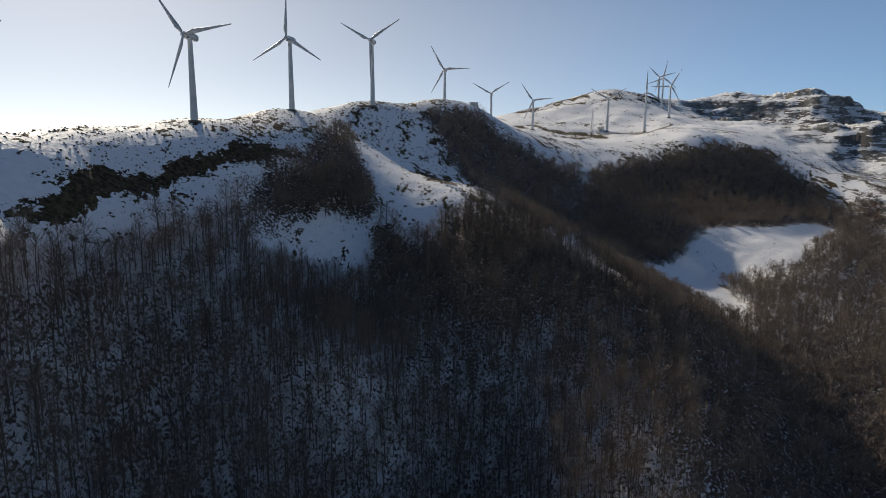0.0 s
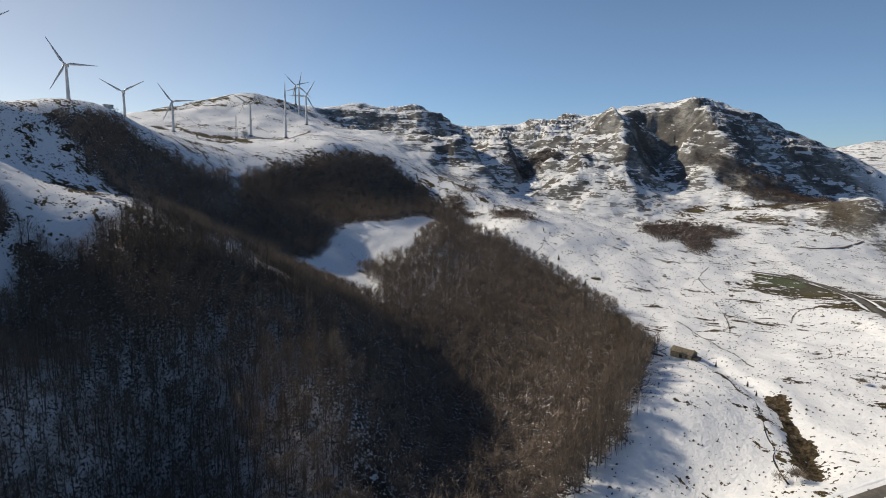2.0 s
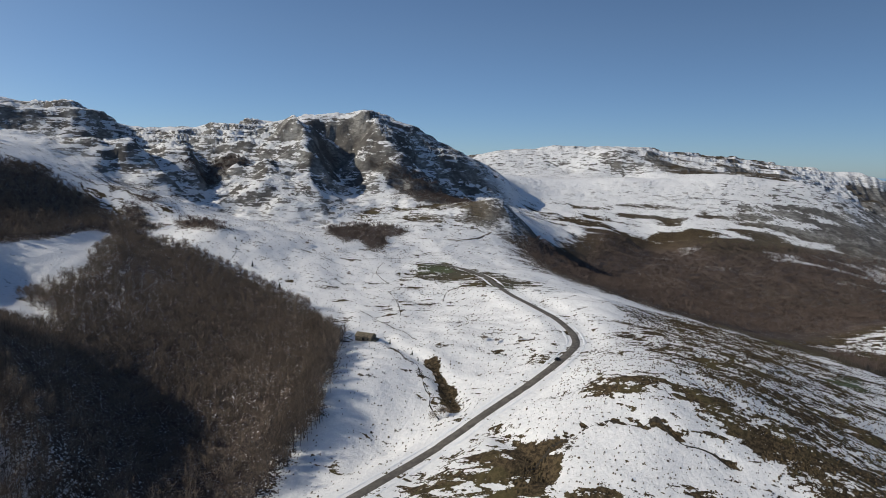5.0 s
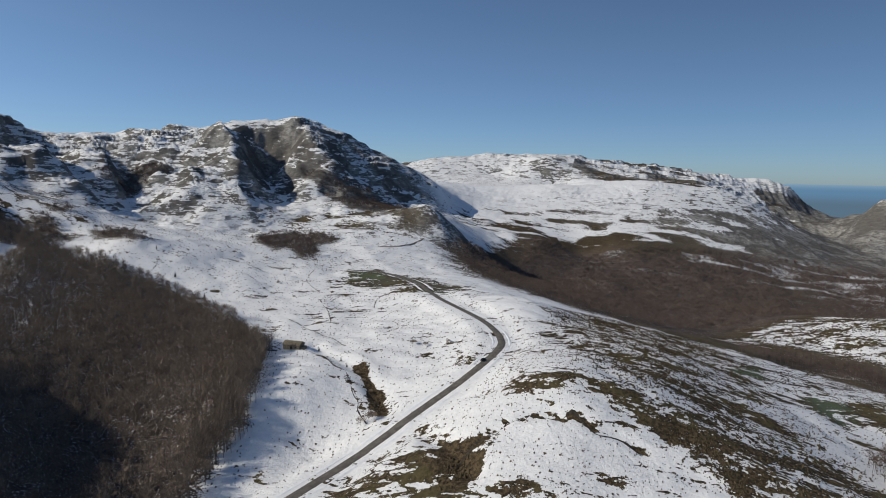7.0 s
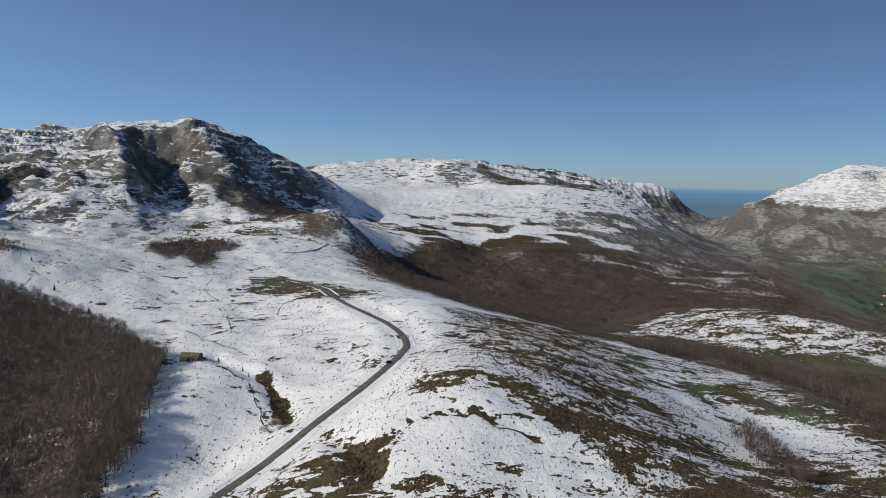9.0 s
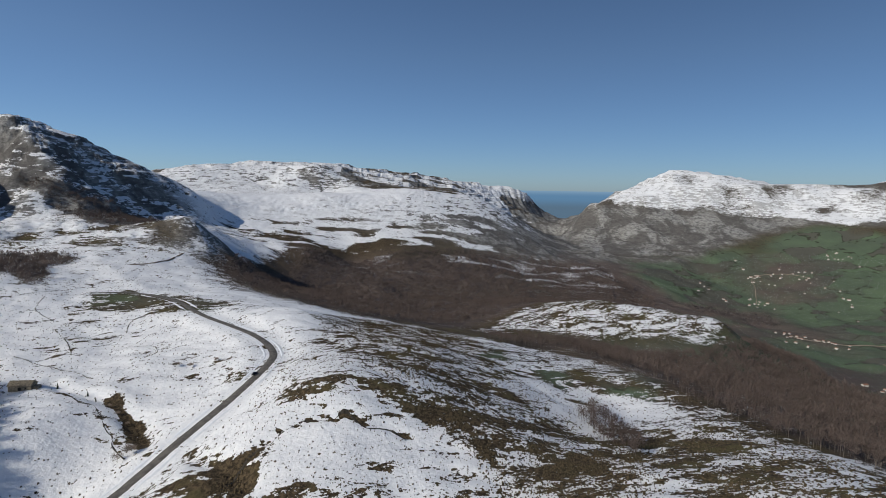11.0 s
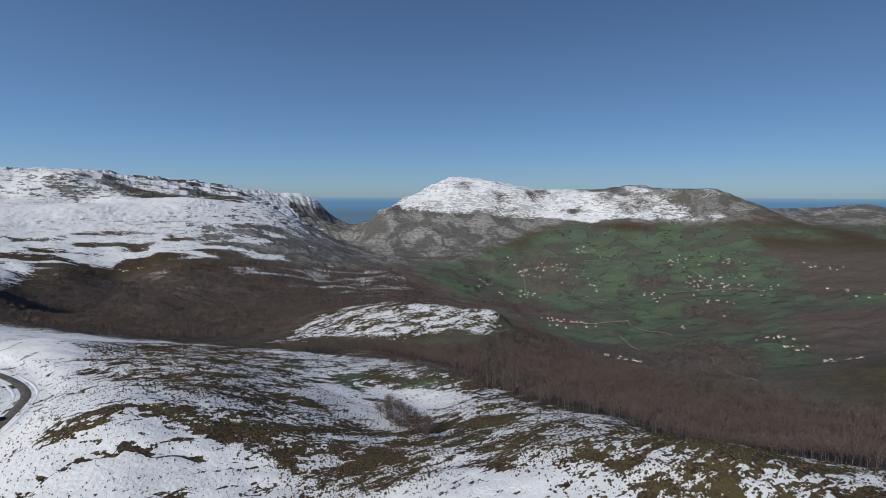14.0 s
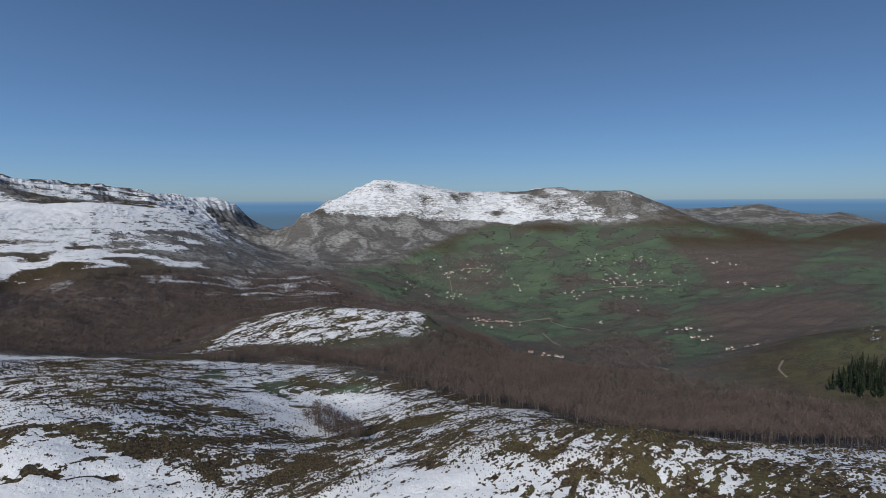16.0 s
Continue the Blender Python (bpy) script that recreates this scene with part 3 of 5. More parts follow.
SNOWFIELD = [(120, 40), (60, 80), (130, 110), (250, 160), (310, 240), (345, 340), (365, 500), (440, 560), (520, 480), (600, 400), (640, 280), (540, 150), (480, 90), (420, 60), (330, -20), (260, -40), (190, 0)]


def road_near(x, y, reach):
    """How near the pass road is, from 0 to 1, and the road's level there."""
    x, y = np.asarray(x, float), np.asarray(y, float)
    k, level = np.zeros(x.shape), np.zeros(x.shape)
    some = (x > 30) & (x < 560) & (y > -50) & (y < 220)
    if some.any():
        px, py = x[some], y[some]
        far = np.hypot(px[:, None] - PASS_ROAD[None, :, 0], py[:, None] - PASS_ROAD[None, :, 1])
        at = far.argmin(1)
        k[some], level[some] = np.clip((reach - far.min(1)) / (reach - 7.0), 0, 1), PASS_LEVEL[at]
    return k * k * (3 - 2 * k), level


def spur(x, y, line, reach):
    """The rise of a buttress, or the fall of a ravine, along a line of places, with a sharp crest and hollow flanks."""
    best, rise = np.full(x.shape, 1e9), np.zeros(x.shape)
    wx, wy = x + 16 * fractal(x, y, 60, 3, 12.0), y + 16 * fractal(x, y, 60, 3, 13.0)
    for (ax, ay, az), (bx, by, bz) in zip(line[:-1], line[1:]):
        dx, dy = bx - ax, by - ay
        k = np.clip(((wx - ax) * dx + (wy - ay) * dy) / (dx * dx + dy * dy), 0, 1)
        far = np.hypot(wx - ax - k * dx, wy - ay - k * dy)
        closer = far < best
        best, rise = np.where(closer, far, best), np.where(closer, az + (bz - az) * k, rise)
    return rise * np.clip(1 - best / reach, 0, 1) ** 1.35


def mountain_foot(y):
    """The level at which the northern mountain rises from the valley."""
    return -70 + 96 * np.clip((-y - 930) / 420, 0, 1)


def height(x, y):
    x, y = np.asarray(x, float), np.asarray(y, float)
    z = np.atleast_1d(plain_height(x, y))
    far = np.clip((np.hypot(x + 40, y + 45) - 350) / 900, 0, 1)
    quiet = np.clip((x - 1100) / 150, 0, 1) * np.clip((y + 450) / 120, 0, 1) * np.clip((1720 - x) / 100, 0, 1)
    z = z + (1.3 + 5 * far * (1 - 0.75 * quiet)) * fractal(x, y, 45 + 0 * x, 4, 1.0) + 0.4 * fractal(x, y, 10, 2, 4.0)
    z = z + 2.4 * inside(x, y, SNOWFIELD, 80) * fractal(x * 0.8 - y * 0.5, y + x * 0.3, 62, 3, 19.0)
    z = z + 1.7 * np.clip(1 - np.hypot(x - 300, y - 80) / 500, 0, 1) ** 0.5 * fractal(x * 1.3 - y * 0.3, y * 0.6 + x * 0.2, 17, 3, 29.0)
    # steep beds and buttresses of the limestone mountain
    crag = inside(x, y, CLIFFS, 130)
    rough = z + 3.5 * crag * fractal(x, y, 22, 3, 31.0) + 30 * crag * (ridged(x * 0.9 + 0.7 * y, y * 0.6 - 0.4 * x, 90, 4, 3.0) - 0.64) + 9 * crag * fractal(x, y, 50, 4, 6.0)
    tilt = 1.3 * fractal(x, y, 260, 4, 9.0)
    stair = rough / 19.0 + 0.75 * np.sin(rough / 26.0) + tilt
    part_ = stair - np.floor(stair)
    ledge = (np.floor(stair) + np.clip((part_ - 0.52) / 0.34, 0, 1) - tilt - 0.75 * np.sin(rough / 26.0)) * 19.0 + 3.0 * fractal(x, y, 14, 3, 16.0)
    bold = np.clip(0.05 + 0.6 * np.clip((z - 120) / 70, 0, 1) + 0.7 * fractal(x, y, 130, 3, 37.0), 0.0, 0.85)
    z = z * (1 - crag) + crag * ((1 - bold) * rough + bold * ledge)
    some = crag > 0
    if some.any():
        z[some] += sum(spur(x[some], y[some], line, reach) for reach, line in SPURS)
    z = z + inside(x, y, APRON, 90) * (5 * (ridged(x, y, 40, 3, 21.0) - 0.6) + 2.0 * fractal(x, y, 16, 3, 22.0))
    valley = np.clip((-z - 60) / 40, 0, 1)
    z = z + valley * 11 * fractal(x, y, 230, 3, 41.0)
    # the far mountains are broken ground too
    north = np.clip((x - 1250) / 250, 0, 1) * np.clip((z - mountain_foot(y)) / 50, 0, 1) * np.clip(np.maximum((x - 1650) / 350, (-y - 480) / 250), 0, 1)
    z = z + north * (48 * (ridged(x, y, 280, 5, 8.0) - 0.62))
    stair = z / 16 + 0.3 * fractal(x, y, 260, 2, 5.0)
    part = stair - np.floor(stair)
    z = z + north * 0.7 * 16 * (np.clip((part - 0.4) / 0.35, 0, 1) - part)
    # small steps across the heath, hummocks on the wind ridge
    rib = inside(x, y, SCRUB_SLOPE, 60) + inside(x, y, HEATH, 60) + inside(x, y, SNOW_HILL, 60)
    z = z + np.clip(rib, 0, 1) * (2.0 * (ridged(1.5 * (x * 0.97 - y * 0.24), 0.4 * (y * 0.97 + x * 0.24), 24, 3, 2.0) - 0.6) + 0.5 * fractal(x, y, 7, 2, 3.0))
    z = z - 3.0 * near(x, y, BROOK, 9) - 1.6 * near(x, y, RILL, 4)
    k, level = road_near(x, y, 22)
    return z * (1 - k) + level * k


# ---- ground ----
def steps(lo, hi, fine_lo, fine_hi, fine, mid_hi, mid, growth):
    """Places along one axis: evenly fine in the middle, wider outwards."""
    core = list(np.arange(fine_lo, fine_hi, fine)) + list(np.arange(fine_hi, mid_hi, mid))
    up, s = [core[-1]], mid
    while up[-1] < hi:
        s = min(s * growth, 160)
        up.append(up[-1] + s)
    down, s = [fine_lo], fine
    while down[-1] > lo:
        s = min(s * growth, 160)
        down.append(down[-1] - s)
    return np.array(down[:0:-1] + core + up[1:])


GX = steps(-3600, 4600, -160, 440, 3.0, 1020, 5.2, 1.015)
GY = steps(-4600, 4200, -410, 440, 3.0, 980, 5.6, 1.015)
XX, YY = np.meshgrid(GX, GY)
ZZ = height(XX, YY)


def cover(X, Y, Z):
    """How much snow, green grass and bare rock lie on the ground; how much is wood floor, and how olive the heath is."""
    gy, gx = np.gradient(Z, GY, GX)
    slope = np.hypot(gx, gy)
    zz = Z + 16 * fractal(X, Y, 170, 4, 3.0)
    snow = 0.86 * np.clip((zz + 28) / 34, 0, 1)
    snow = snow * (1 - 0.28 * (fractal(X, Y, 120, 3, 8.0) > 0.25))
    far_north = (X > 1200) & (Y < -500)
    high = Z + 30 * fractal(X, Y, 240, 4, 22.0) + 14 * fractal(X, Y, 60, 3, 24.0) - 72 + 48 * np.clip((-Y - 1000) / 250, 0, 1)
    alp = far_north * np.clip(high / 22, 0, 1) * (1 - 0.6 * np.clip((-Y - 1500) / 300, 0, 1))
    alp = alp * np.clip((Y + 2150) / 150, 0, 1)
    snow = np.where(far_north, (0.80 + 0.85 * fractal(X, Y, 80, 5, 21.0)) * alp, snow)
    snow = np.where((Y < -1500) & (X < 1350), 0, snow)
    east = np.clip((X - 1030) / 110, 0, 1) * np.clip((Y + 480) / 150, 0, 1)
    snow = snow * (1 - east) + east * np.clip((zz + 62) / 122, 0, 1) * 0.97
    for outline, amount, soft in ((SNOWFIELD, 0.88, 50), (SNOW_HILL, 0.60, 40), (DELL, 0.66, 60), (SCRUB_SLOPE, 0.60, 60), (HEATH, 0.58, 70), (OLIVE_BANK, 0.45, 30), (BROWN_WOOD, 0.06, 70), (CLEARING, 0.97, 12), (BEECH_SLOPE, 0.10, 40)):
        k = inside(X, Y, outline, soft, 8.0)
        snow = snow * (1 - k) + amount * k
    near_part = np.clip(1 - np.hypot(X - 250, Y + 180) / 420, 0, 1)
    snow = snow + near_part * 0.50 * fractal(1.2 * (X * 0.97 - Y * 0.24), 0.6 * (Y * 0.97 + X * 0.24), 40, 4, 14.0) + 0.10 * fractal(X, Y, 90, 3, 15.0)
    for outline, amount, soft in ((WHITE_NEAR, 0.93, 22), (DARK_BAND, 0.66, 30), (TUSSOCK_BAND, 0.52, 14), (HEATH_A, 0.46, 14), (HEATH_B, 0.46, 12), (OLIVE_C, 0.42, 14), (WHITE_A, 0.97, 8), (WHITE_B, 0.86, 10), (WHITE_C, 0.95, 10), (WHITE_S, 0.74, 10), (WHITE_D2, 0.90, 14), (WHITE_DELL, 1.0, 8), *((o, 0.36, 12) for o in GREENS)):
        k = inside(X, Y, outline, soft, 6.0)
        snow = snow * (1 - k) + k * (amount + 0.40 * fractal(X, Y, 16, 3, 71.0) * (amount < 0.8))
    below = inside(X, Y, [(420, 620), (600, 420), (700, 260), (800, 130), (900, 220), (780, 460), (560, 600)], 120)
    snow = snow - below * (0.20 + 0.6 * fractal(X, Y, 45, 4, 43.0))
    stripe = np.clip((X - 1000) / 150, 0, 1) * (Y > -600) * np.clip((95 - Z) / 70, 0, 1)
    snow = snow - stripe * (0.12 + 1.7 * fractal(X * 1.5 + Y * 0.4, Y * 0.36 - X * 0.1, 32, 5, 4.0))
    back = np.clip((X - 1640) / 80, 0, 1) * np.clip((Y + 450) / 150, 0, 1)
    snow = snow - back * (0.44 + 1.7 * fractal(X * 1.1, Y * 0.28, 60, 4, 51.0))
    bench = inside(X, Y, WHITE_BENCH, 60, 20.0)
    snow = snow * (1 - bench) + 1.05 * bench
    field = inside(X, Y, SNOWFIELD, 60) * np.clip((np.hypot(X, Y) - 300) / 120, 0, 1)
    snow = snow - 0.9 * field * np.clip(1.5 * ridged(0.3 * (X * 0.6 - Y * 0.8), 1.2 * (X * 0.8 + Y * 0.6), 30, 3, 27.0) - 1.06, 0, 0.55)
    ridge = np.clip((Z - 92) / 20, 0, 1) * (Y < 640) * (Y > 120)
    snow = snow * (1 - ridge) + ridge * (0.70 + 0.2 * np.clip((118 - Z) / 25, 0, 1))
    top = np.clip((Y - 590) / 60, 0, 1) * np.clip((400 - X) / 60, 0, 1) * np.clip((X + 200) / 100, 0, 1)
    snow = snow - top * (-0.04 + 0.75 * fractal(X * 0.4, Y * 1.3, 60, 4, 61.0))
    band = inside(X, Y, ROCK_BAND, 8, 5.0)
    snow = snow * (1 - 0.85 * band)
    wood = np.clip(sum(inside(X, Y, o, 16, 6.0) for o in (FRONT_WOOD, UPPER_GROVE, NOTCH_WOOD, SECOND_WOOD, CLIFF_WOOD, GULLY_SCRUB, SCRUB_1, SCRUB_2, SCRUB_3, SCRUB_4)), 0, 1) * (1 - inside(X, Y, CLEARING, 12)) * (1 - inside(X, Y, SNOW_GAP, 10, 4.0)) * (1 - inside(X, Y, SHADE_PATCH, 10, 4.0))
    # woods hold less snow: partly bare litter, partly shade put into the cover
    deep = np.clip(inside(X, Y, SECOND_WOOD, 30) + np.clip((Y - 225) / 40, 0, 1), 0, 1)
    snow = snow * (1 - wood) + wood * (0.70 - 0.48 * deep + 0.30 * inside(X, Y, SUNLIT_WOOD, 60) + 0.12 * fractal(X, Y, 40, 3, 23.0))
    crag = inside(X, Y, CLIFFS, 90)
    foot = mountain_foot(Y)
    far = np.clip((X - 1200) / 200, 0, 1) * np.clip((Z - foot) / 20, 0, 1)
    rock = np.clip(crag * np.clip((slope - 0.16) / 0.25 + 0.6 * fractal(X, Y, 40, 4, 35.0), 0, 1) + far * np.clip((slope - 0.22) / 0.2, 0, 1), 0, 1)
    face = np.clip(inside(X, Y, EAST_FACE, 50, 15.0) + 0.75 * inside(X, Y, PYRAMID, 30, 10.0), 0, 1) * np.clip(0.75 + 0.9 * fractal(X, Y, 40, 4, 48.0), 0, 1)
    rock, snow = np.maximum(rock, face), snow - 0.3 * face
    apron = inside(X, Y, APRON, 90, 20.0)
    rock = np.clip(rock + apron * np.clip(2.2 * fractal(X, Y, 36, 5, 47.0), 0, 0.9), 0, 1)
    gorge = near(X, Y, [(1367, -361), (1607, -590), (1700, -700)], 330) * np.clip((X - 1250) / 200, 0, 1)
    crest = np.clip((X - 1330) / 150, 0, 1) * np.clip((-Y - 560) / 120, 0, 1) * np.clip((Z - foot + 16 * fractal(X, Y, 160, 3, 44.0)) / 25, 0, 1)
    beyond = np.clip((-Y - 2100) / 100, 0, 1) * np.clip((Z - 18) / 15, 0, 1)
    rock = np.clip(rock + gorge * 0.8 + 0.85 * crest + 0.9 * beyond, 0, 1) * (1 - 0.5 * alp)
    snow = snow * (1 - 0.75 * gorge)
    snow = snow + 0.22 * crag * fractal(X, Y, 70, 3, 33.0)
    ragged = 0.7 + 0.9 * fractal(X, Y, 9, 3, 9.0)
    dug = near(X, Y, [(257, 76), (252, 71)], 6) + near(X, Y, [(234, 54), (216, 42)], 7) + near(X, Y, [(250, 70), (234, 54)], 3.5) + 0.8 * near(X, Y, RILL, 2.2)
    dug = dug + 0.8 * inside(X, Y, POND, 6, 3.0) * np.clip(0.5 + 2.5 * fractal(X, Y, 8, 3, 17.0), 0, 1) + 0.3 * near(X, Y, BURN, 2.5) + near(X, Y, [(268, 158), (264, 140)], 3)
    snow = snow - 0.95 * np.clip(1.5 * dug * ragged, 0, 1)
    floor_ = np.where(X > 900, foot + 16, -48 + 45 * np.clip((-Y - 1350) / 300, 0, 1))
    green = np.clip((floor_ - Z + 14 * fractal(X, Y, 200, 3, 1.0)) / 25, 0, 1)
    green = green * np.clip(0.60 + 2.4 * fractal(X, Y, 260, 5, 6.0) + np.clip((-Y - 500) / 900, 0, 0.5), 0, 1)
    for outline in VALLEY_WOODS:
        green = green * (1 - 0.92 * inside(X, Y, outline, 60, 30.0))
    green = np.clip(green + 0.95 * sum(inside(X, Y, o, 12, 5.0) for o in GREENS) + 0.12 * near(X, Y, [(1144, -120), (1250, -250), (1300, -380)], 90) + 0.6 * inside(X, Y, OLIVE_BANK, 40, 8.0) * (fractal(X, Y, 30, 2, 8.0) > 0), 0, 1)
    brown = inside(X, Y, BROWN_WOOD, 100, 20.0)
    green = green * (1 - 0.8 * brown)
    woods = np.clip(wood + brown + inside(X, Y, BEECH_SLOPE, 30, 8.0) + 0.8 * inside(X, Y, GULLY_SCRUB, 20) + np.clip((-Z - 20) / 30, 0, 1) * (X < 1500), 0, 1)
    woods = woods * (1 - inside(X, Y, SNOW_HILL, 30, 8.0))
    bald = inside(X, Y, BROWN_HILL, 50, 10.0)
    woods = woods * (1 - bald)
    green = np.clip(green * (1 - bald) + 0.25 * bald, 0, 1)
    olive = (1 - np.clip(2 * dug, 0, 1)) * (1 - 0.8 * np.clip((X - 650) / 200, 0, 1)) * np.clip(0.5 + bald + 0.8 * fractal(X, Y, 60, 3, 5.0) + 0.5 * inside(X, Y, HEATH, 60), 0, 1)
    tussock = 0.62 + 0.45 * np.clip(inside(X, Y, SCRUB_SLOPE, 60) + inside(X, Y, HEATH, 60) + inside(X, Y, SNOW_HILL, 60), 0, 1) + 0.1 * ridge
    tussock = tussock * (1 - 0.9 * inside(X, Y, SMOOTH_MEADOW, 60, 10.0)) * (1 - 0.15 * inside(X, Y, SNOWFIELD, 60)) * (1 - bench) * (1 - 0.4 * inside(X, Y, WHITE_NEAR, 20)) * (1 - 0.9 * wood) * (1 - 0.95 * inside(X, Y, CLEARING, 12))
    return snow, green, rock, woods, tussock, olive


def sheet(name, X, Y, Z):
    ny, nx = X.shape
    me = bpy.data.meshes.new(name)
    n = np.arange(nx * ny).reshape(ny, nx)
    quads = np.stack([n[:-1, :-1], n[:-1, 1:], n[1:, 1:], n[1:, :-1]], -1).reshape(-1, 4)
    me.vertices.add(nx * ny)
    me.vertices.foreach_set("co", np.stack([X, Y, Z], -1).ravel().astype(np.float32))
    me.loops.add(quads.size)
    me.loops.foreach_set("vertex_index", quads.ravel().astype(np.int32))
    me.polygons.add(len(quads))
    me.polygons.foreach_set("loop_start", np.arange(0, quads.size, 4, dtype=np.int32))
    me.update(calc_edges=True)
    me.polygons.foreach_set("use_smooth", np.ones(len(quads), bool))
    return me


def channels(me, name, *values):
    """Up to three numbers from 0 to 1 for each vertex."""
    a = me.attributes.new(name, "FLOAT_COLOR", "POINT")
    full = [np.clip(v, 0, 1).ravel() for v in values] + [np.ones(values[0].size)]
    a.data.foreach_set("color", np.stack(full, -1).ravel().astype(np.float32))


ground_mesh = sheet("ground", XX, YY, ZZ)
_snow, _green, _rock, _woods, _tussock, _olive = cover(XX, YY, ZZ)
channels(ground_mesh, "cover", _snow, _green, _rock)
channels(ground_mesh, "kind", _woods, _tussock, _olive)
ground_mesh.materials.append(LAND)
ground = tagged(new("ground", ground_mesh), "snowy mountain land with heath, limestone cliffs and a green valley", "ground", kind="structure")


def level(x, y):
    """The ground's own height, as the sheet has it between its corners."""
    i = np.clip(np.searchsorted(GX, x) - 1, 0, len(GX) - 2)
    j = np.clip(np.searchsorted(GY, y) - 1, 0, len(GY) - 2)
    u, v = (x - GX[i]) / (GX[i + 1] - GX[i]), (y - GY[j]) / (GY[j + 1] - GY[j])
    return (ZZ[j, i] * (1 - u) + ZZ[j, i + 1] * u) * (1 - v) + (ZZ[j + 1, i] * (1 - u) + ZZ[j + 1, i + 1] * u) * v


def ribbon(name, line, half, lift, mat, label, category, crown=0.0, ragged=0.0):
    """A strip of road laid along a line of places on the ground."""
    p = np.asarray(line, float)
    d = np.gradient(p, axis=0)
    d /= np.hypot(d[:, 0], d[:, 1])[:, None] + 1e-9
    side = np.stack([d[:, 1], -d[:, 0]], -1)
    across = np.linspace(-1, 1, 5)
    if ragged:
        half = (half * np.clip(0.8 + ragged * fractal(p[:, 0], p[:, 1], 6, 3, 3.0), 0.15, 2.5))[:, None]
    X = p[:, 0, None] + side[:, 0, None] * across * half
    Y = p[:, 1, None] + side[:, 1, None] * across * half
    mid = level(p[:, 0], p[:, 1])[:, None]
    Z = np.maximum(level(X, Y), mid - 0.3) + lift + crown * (1 - across**2)
    Z[:, 0] -= lift + 0.5
    Z[:, -1] -= lift + 0.5
    me = sheet(name, X, Y, Z)
    me.materials.append(mat)
    return tagged(new(name, me), label, category, kind="structure")


ribbon("road", PASS_ROAD, 3.7, 0.22, ASPHALT, "cleared grey asphalt pass road between snow banks", "road", 0.06)

EARTH = plain("wet_peat", (0.020, 0.017, 0.013), (0.060, 0.050, 0.036), 0.9, 0.8, bump=0.8, depth=0.2)
for course, half in ((RILL, 0.85), (BURN, 0.4)):
    ribbon("brook_bank", curve_through([(px + 2.2 * math.sin(1.7 * px + py), py + 2.0 * math.cos(1.3 * py)) for px, py in course], 0.9), half, 0.16, EARTH, "dark peaty brook bank winding through the snow", "brook", 0.0, 1.6)

# glowing ring behind the mountains, painted as far sea and haze
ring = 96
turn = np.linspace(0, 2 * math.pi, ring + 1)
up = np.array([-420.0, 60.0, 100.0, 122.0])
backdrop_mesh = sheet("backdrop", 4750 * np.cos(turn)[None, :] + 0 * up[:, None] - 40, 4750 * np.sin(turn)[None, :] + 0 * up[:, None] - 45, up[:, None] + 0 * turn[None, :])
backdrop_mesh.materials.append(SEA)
tagged(new("backdrop", backdrop_mesh), "glowing backdrop ring painted as distant blue sea under pale haze", "sea", kind="structure")

# ---- helpers for things ----
def part(name, bm, mat, parent, label=""):
    me = bpy.data.meshes.new(name)
    bm.to_mesh(me)
    bm.free()
    me.materials.append(mat)
    ob = new(name, me)
    ob.parent = parent
    if label:
        ob["label"] = label
    return ob


def thing(name, x, y, z, label, category, group="", turn=0.0):
    ob = tagged(new(name), label, category, group)
    ob.matrix_basis = pose(x, y, z, 0, 0, turn)
    return ob


def tube(bm, a, b, ra, rb, sides=8):
    """A tapered round bar from a to b."""
    a, b = Vector(a), Vector(b)
    q = (b - a).to_track_quat("Z", "Y")
    rings = []
    for p, r in ((a, ra), (b, rb)):
        rings.append([bm.verts.new(p + q @ Vector((r * math.cos(2 * math.pi * k / sides), r * math.sin(2 * math.pi * k / sides), 0))) for k in range(sides)])
    for k in range(sides):
        bm.faces.new((rings[0][k], rings[0][(k + 1) % sides], rings[1][(k + 1) % sides], rings[1][k]))
    bm.faces.new(rings[0][::-1])
    bm.faces.new(rings[1])


def box(bm, x0, y0, z0, x1, y1, z1, bevel=0.0):
    made = bmesh.ops.create_cube(bm, size=1, matrix=Matrix.LocRotScale(((x0 + x1) / 2, (y0 + y1) / 2, (z0 + z1) / 2), None, (x1 - x0, y1 - y0, z1 - z0)))
    if bevel:
        edges = list({e for v in made["verts"] for e in v.link_edges})
        bmesh.ops.bevel(bm, geom=edges, offset=bevel, segments=2, affect="EDGES")


# ---- wind turbines ----
def blade_mesh(length):
    """A twisted blade along +z with a round root, its chord widest at a fifth of the length."""
    bm = bmesh.new()
    rows = []
    for k in range(13):
        s = k / 12
        chord = (0.9 + 1.5 * min(s / 0.18, 1)) * (1 if s < 0.18 else 1 - 0.82 * ((s - 0.18) / 0.82) ** 0.8)
        thick = 0.85 * (1 - s) ** 1.5 + 0.10
        twist = radians(16 * (1 - s) ** 2)
        row = []
        for j in range(8):
            a = 2 * math.pi * j / 8
            u, v = chord * (0.5 * math.cos(a) + 0.18 * min(s / 0.18, 1)), 0.5 * thick * math.sin(a)
            row.append(bm.verts.new((u * math.cos(twist) - v * math.sin(twist), u * math.sin(twist) + v * math.cos(twist), 0.7 + s * (length - 0.7))))
        rows.append(row)
    for a, b in zip(rows[:-1], rows[1:]):
        for j in range(8):
            bm.faces.new((a[j], a[(j + 1) % 8], b[(j + 1) % 8], b[j]))
    bm.faces.new(rows[0][::-1])
    bm.faces.new(rows[-1])
    for f in bm.faces:
        f.smooth = True
    return bm


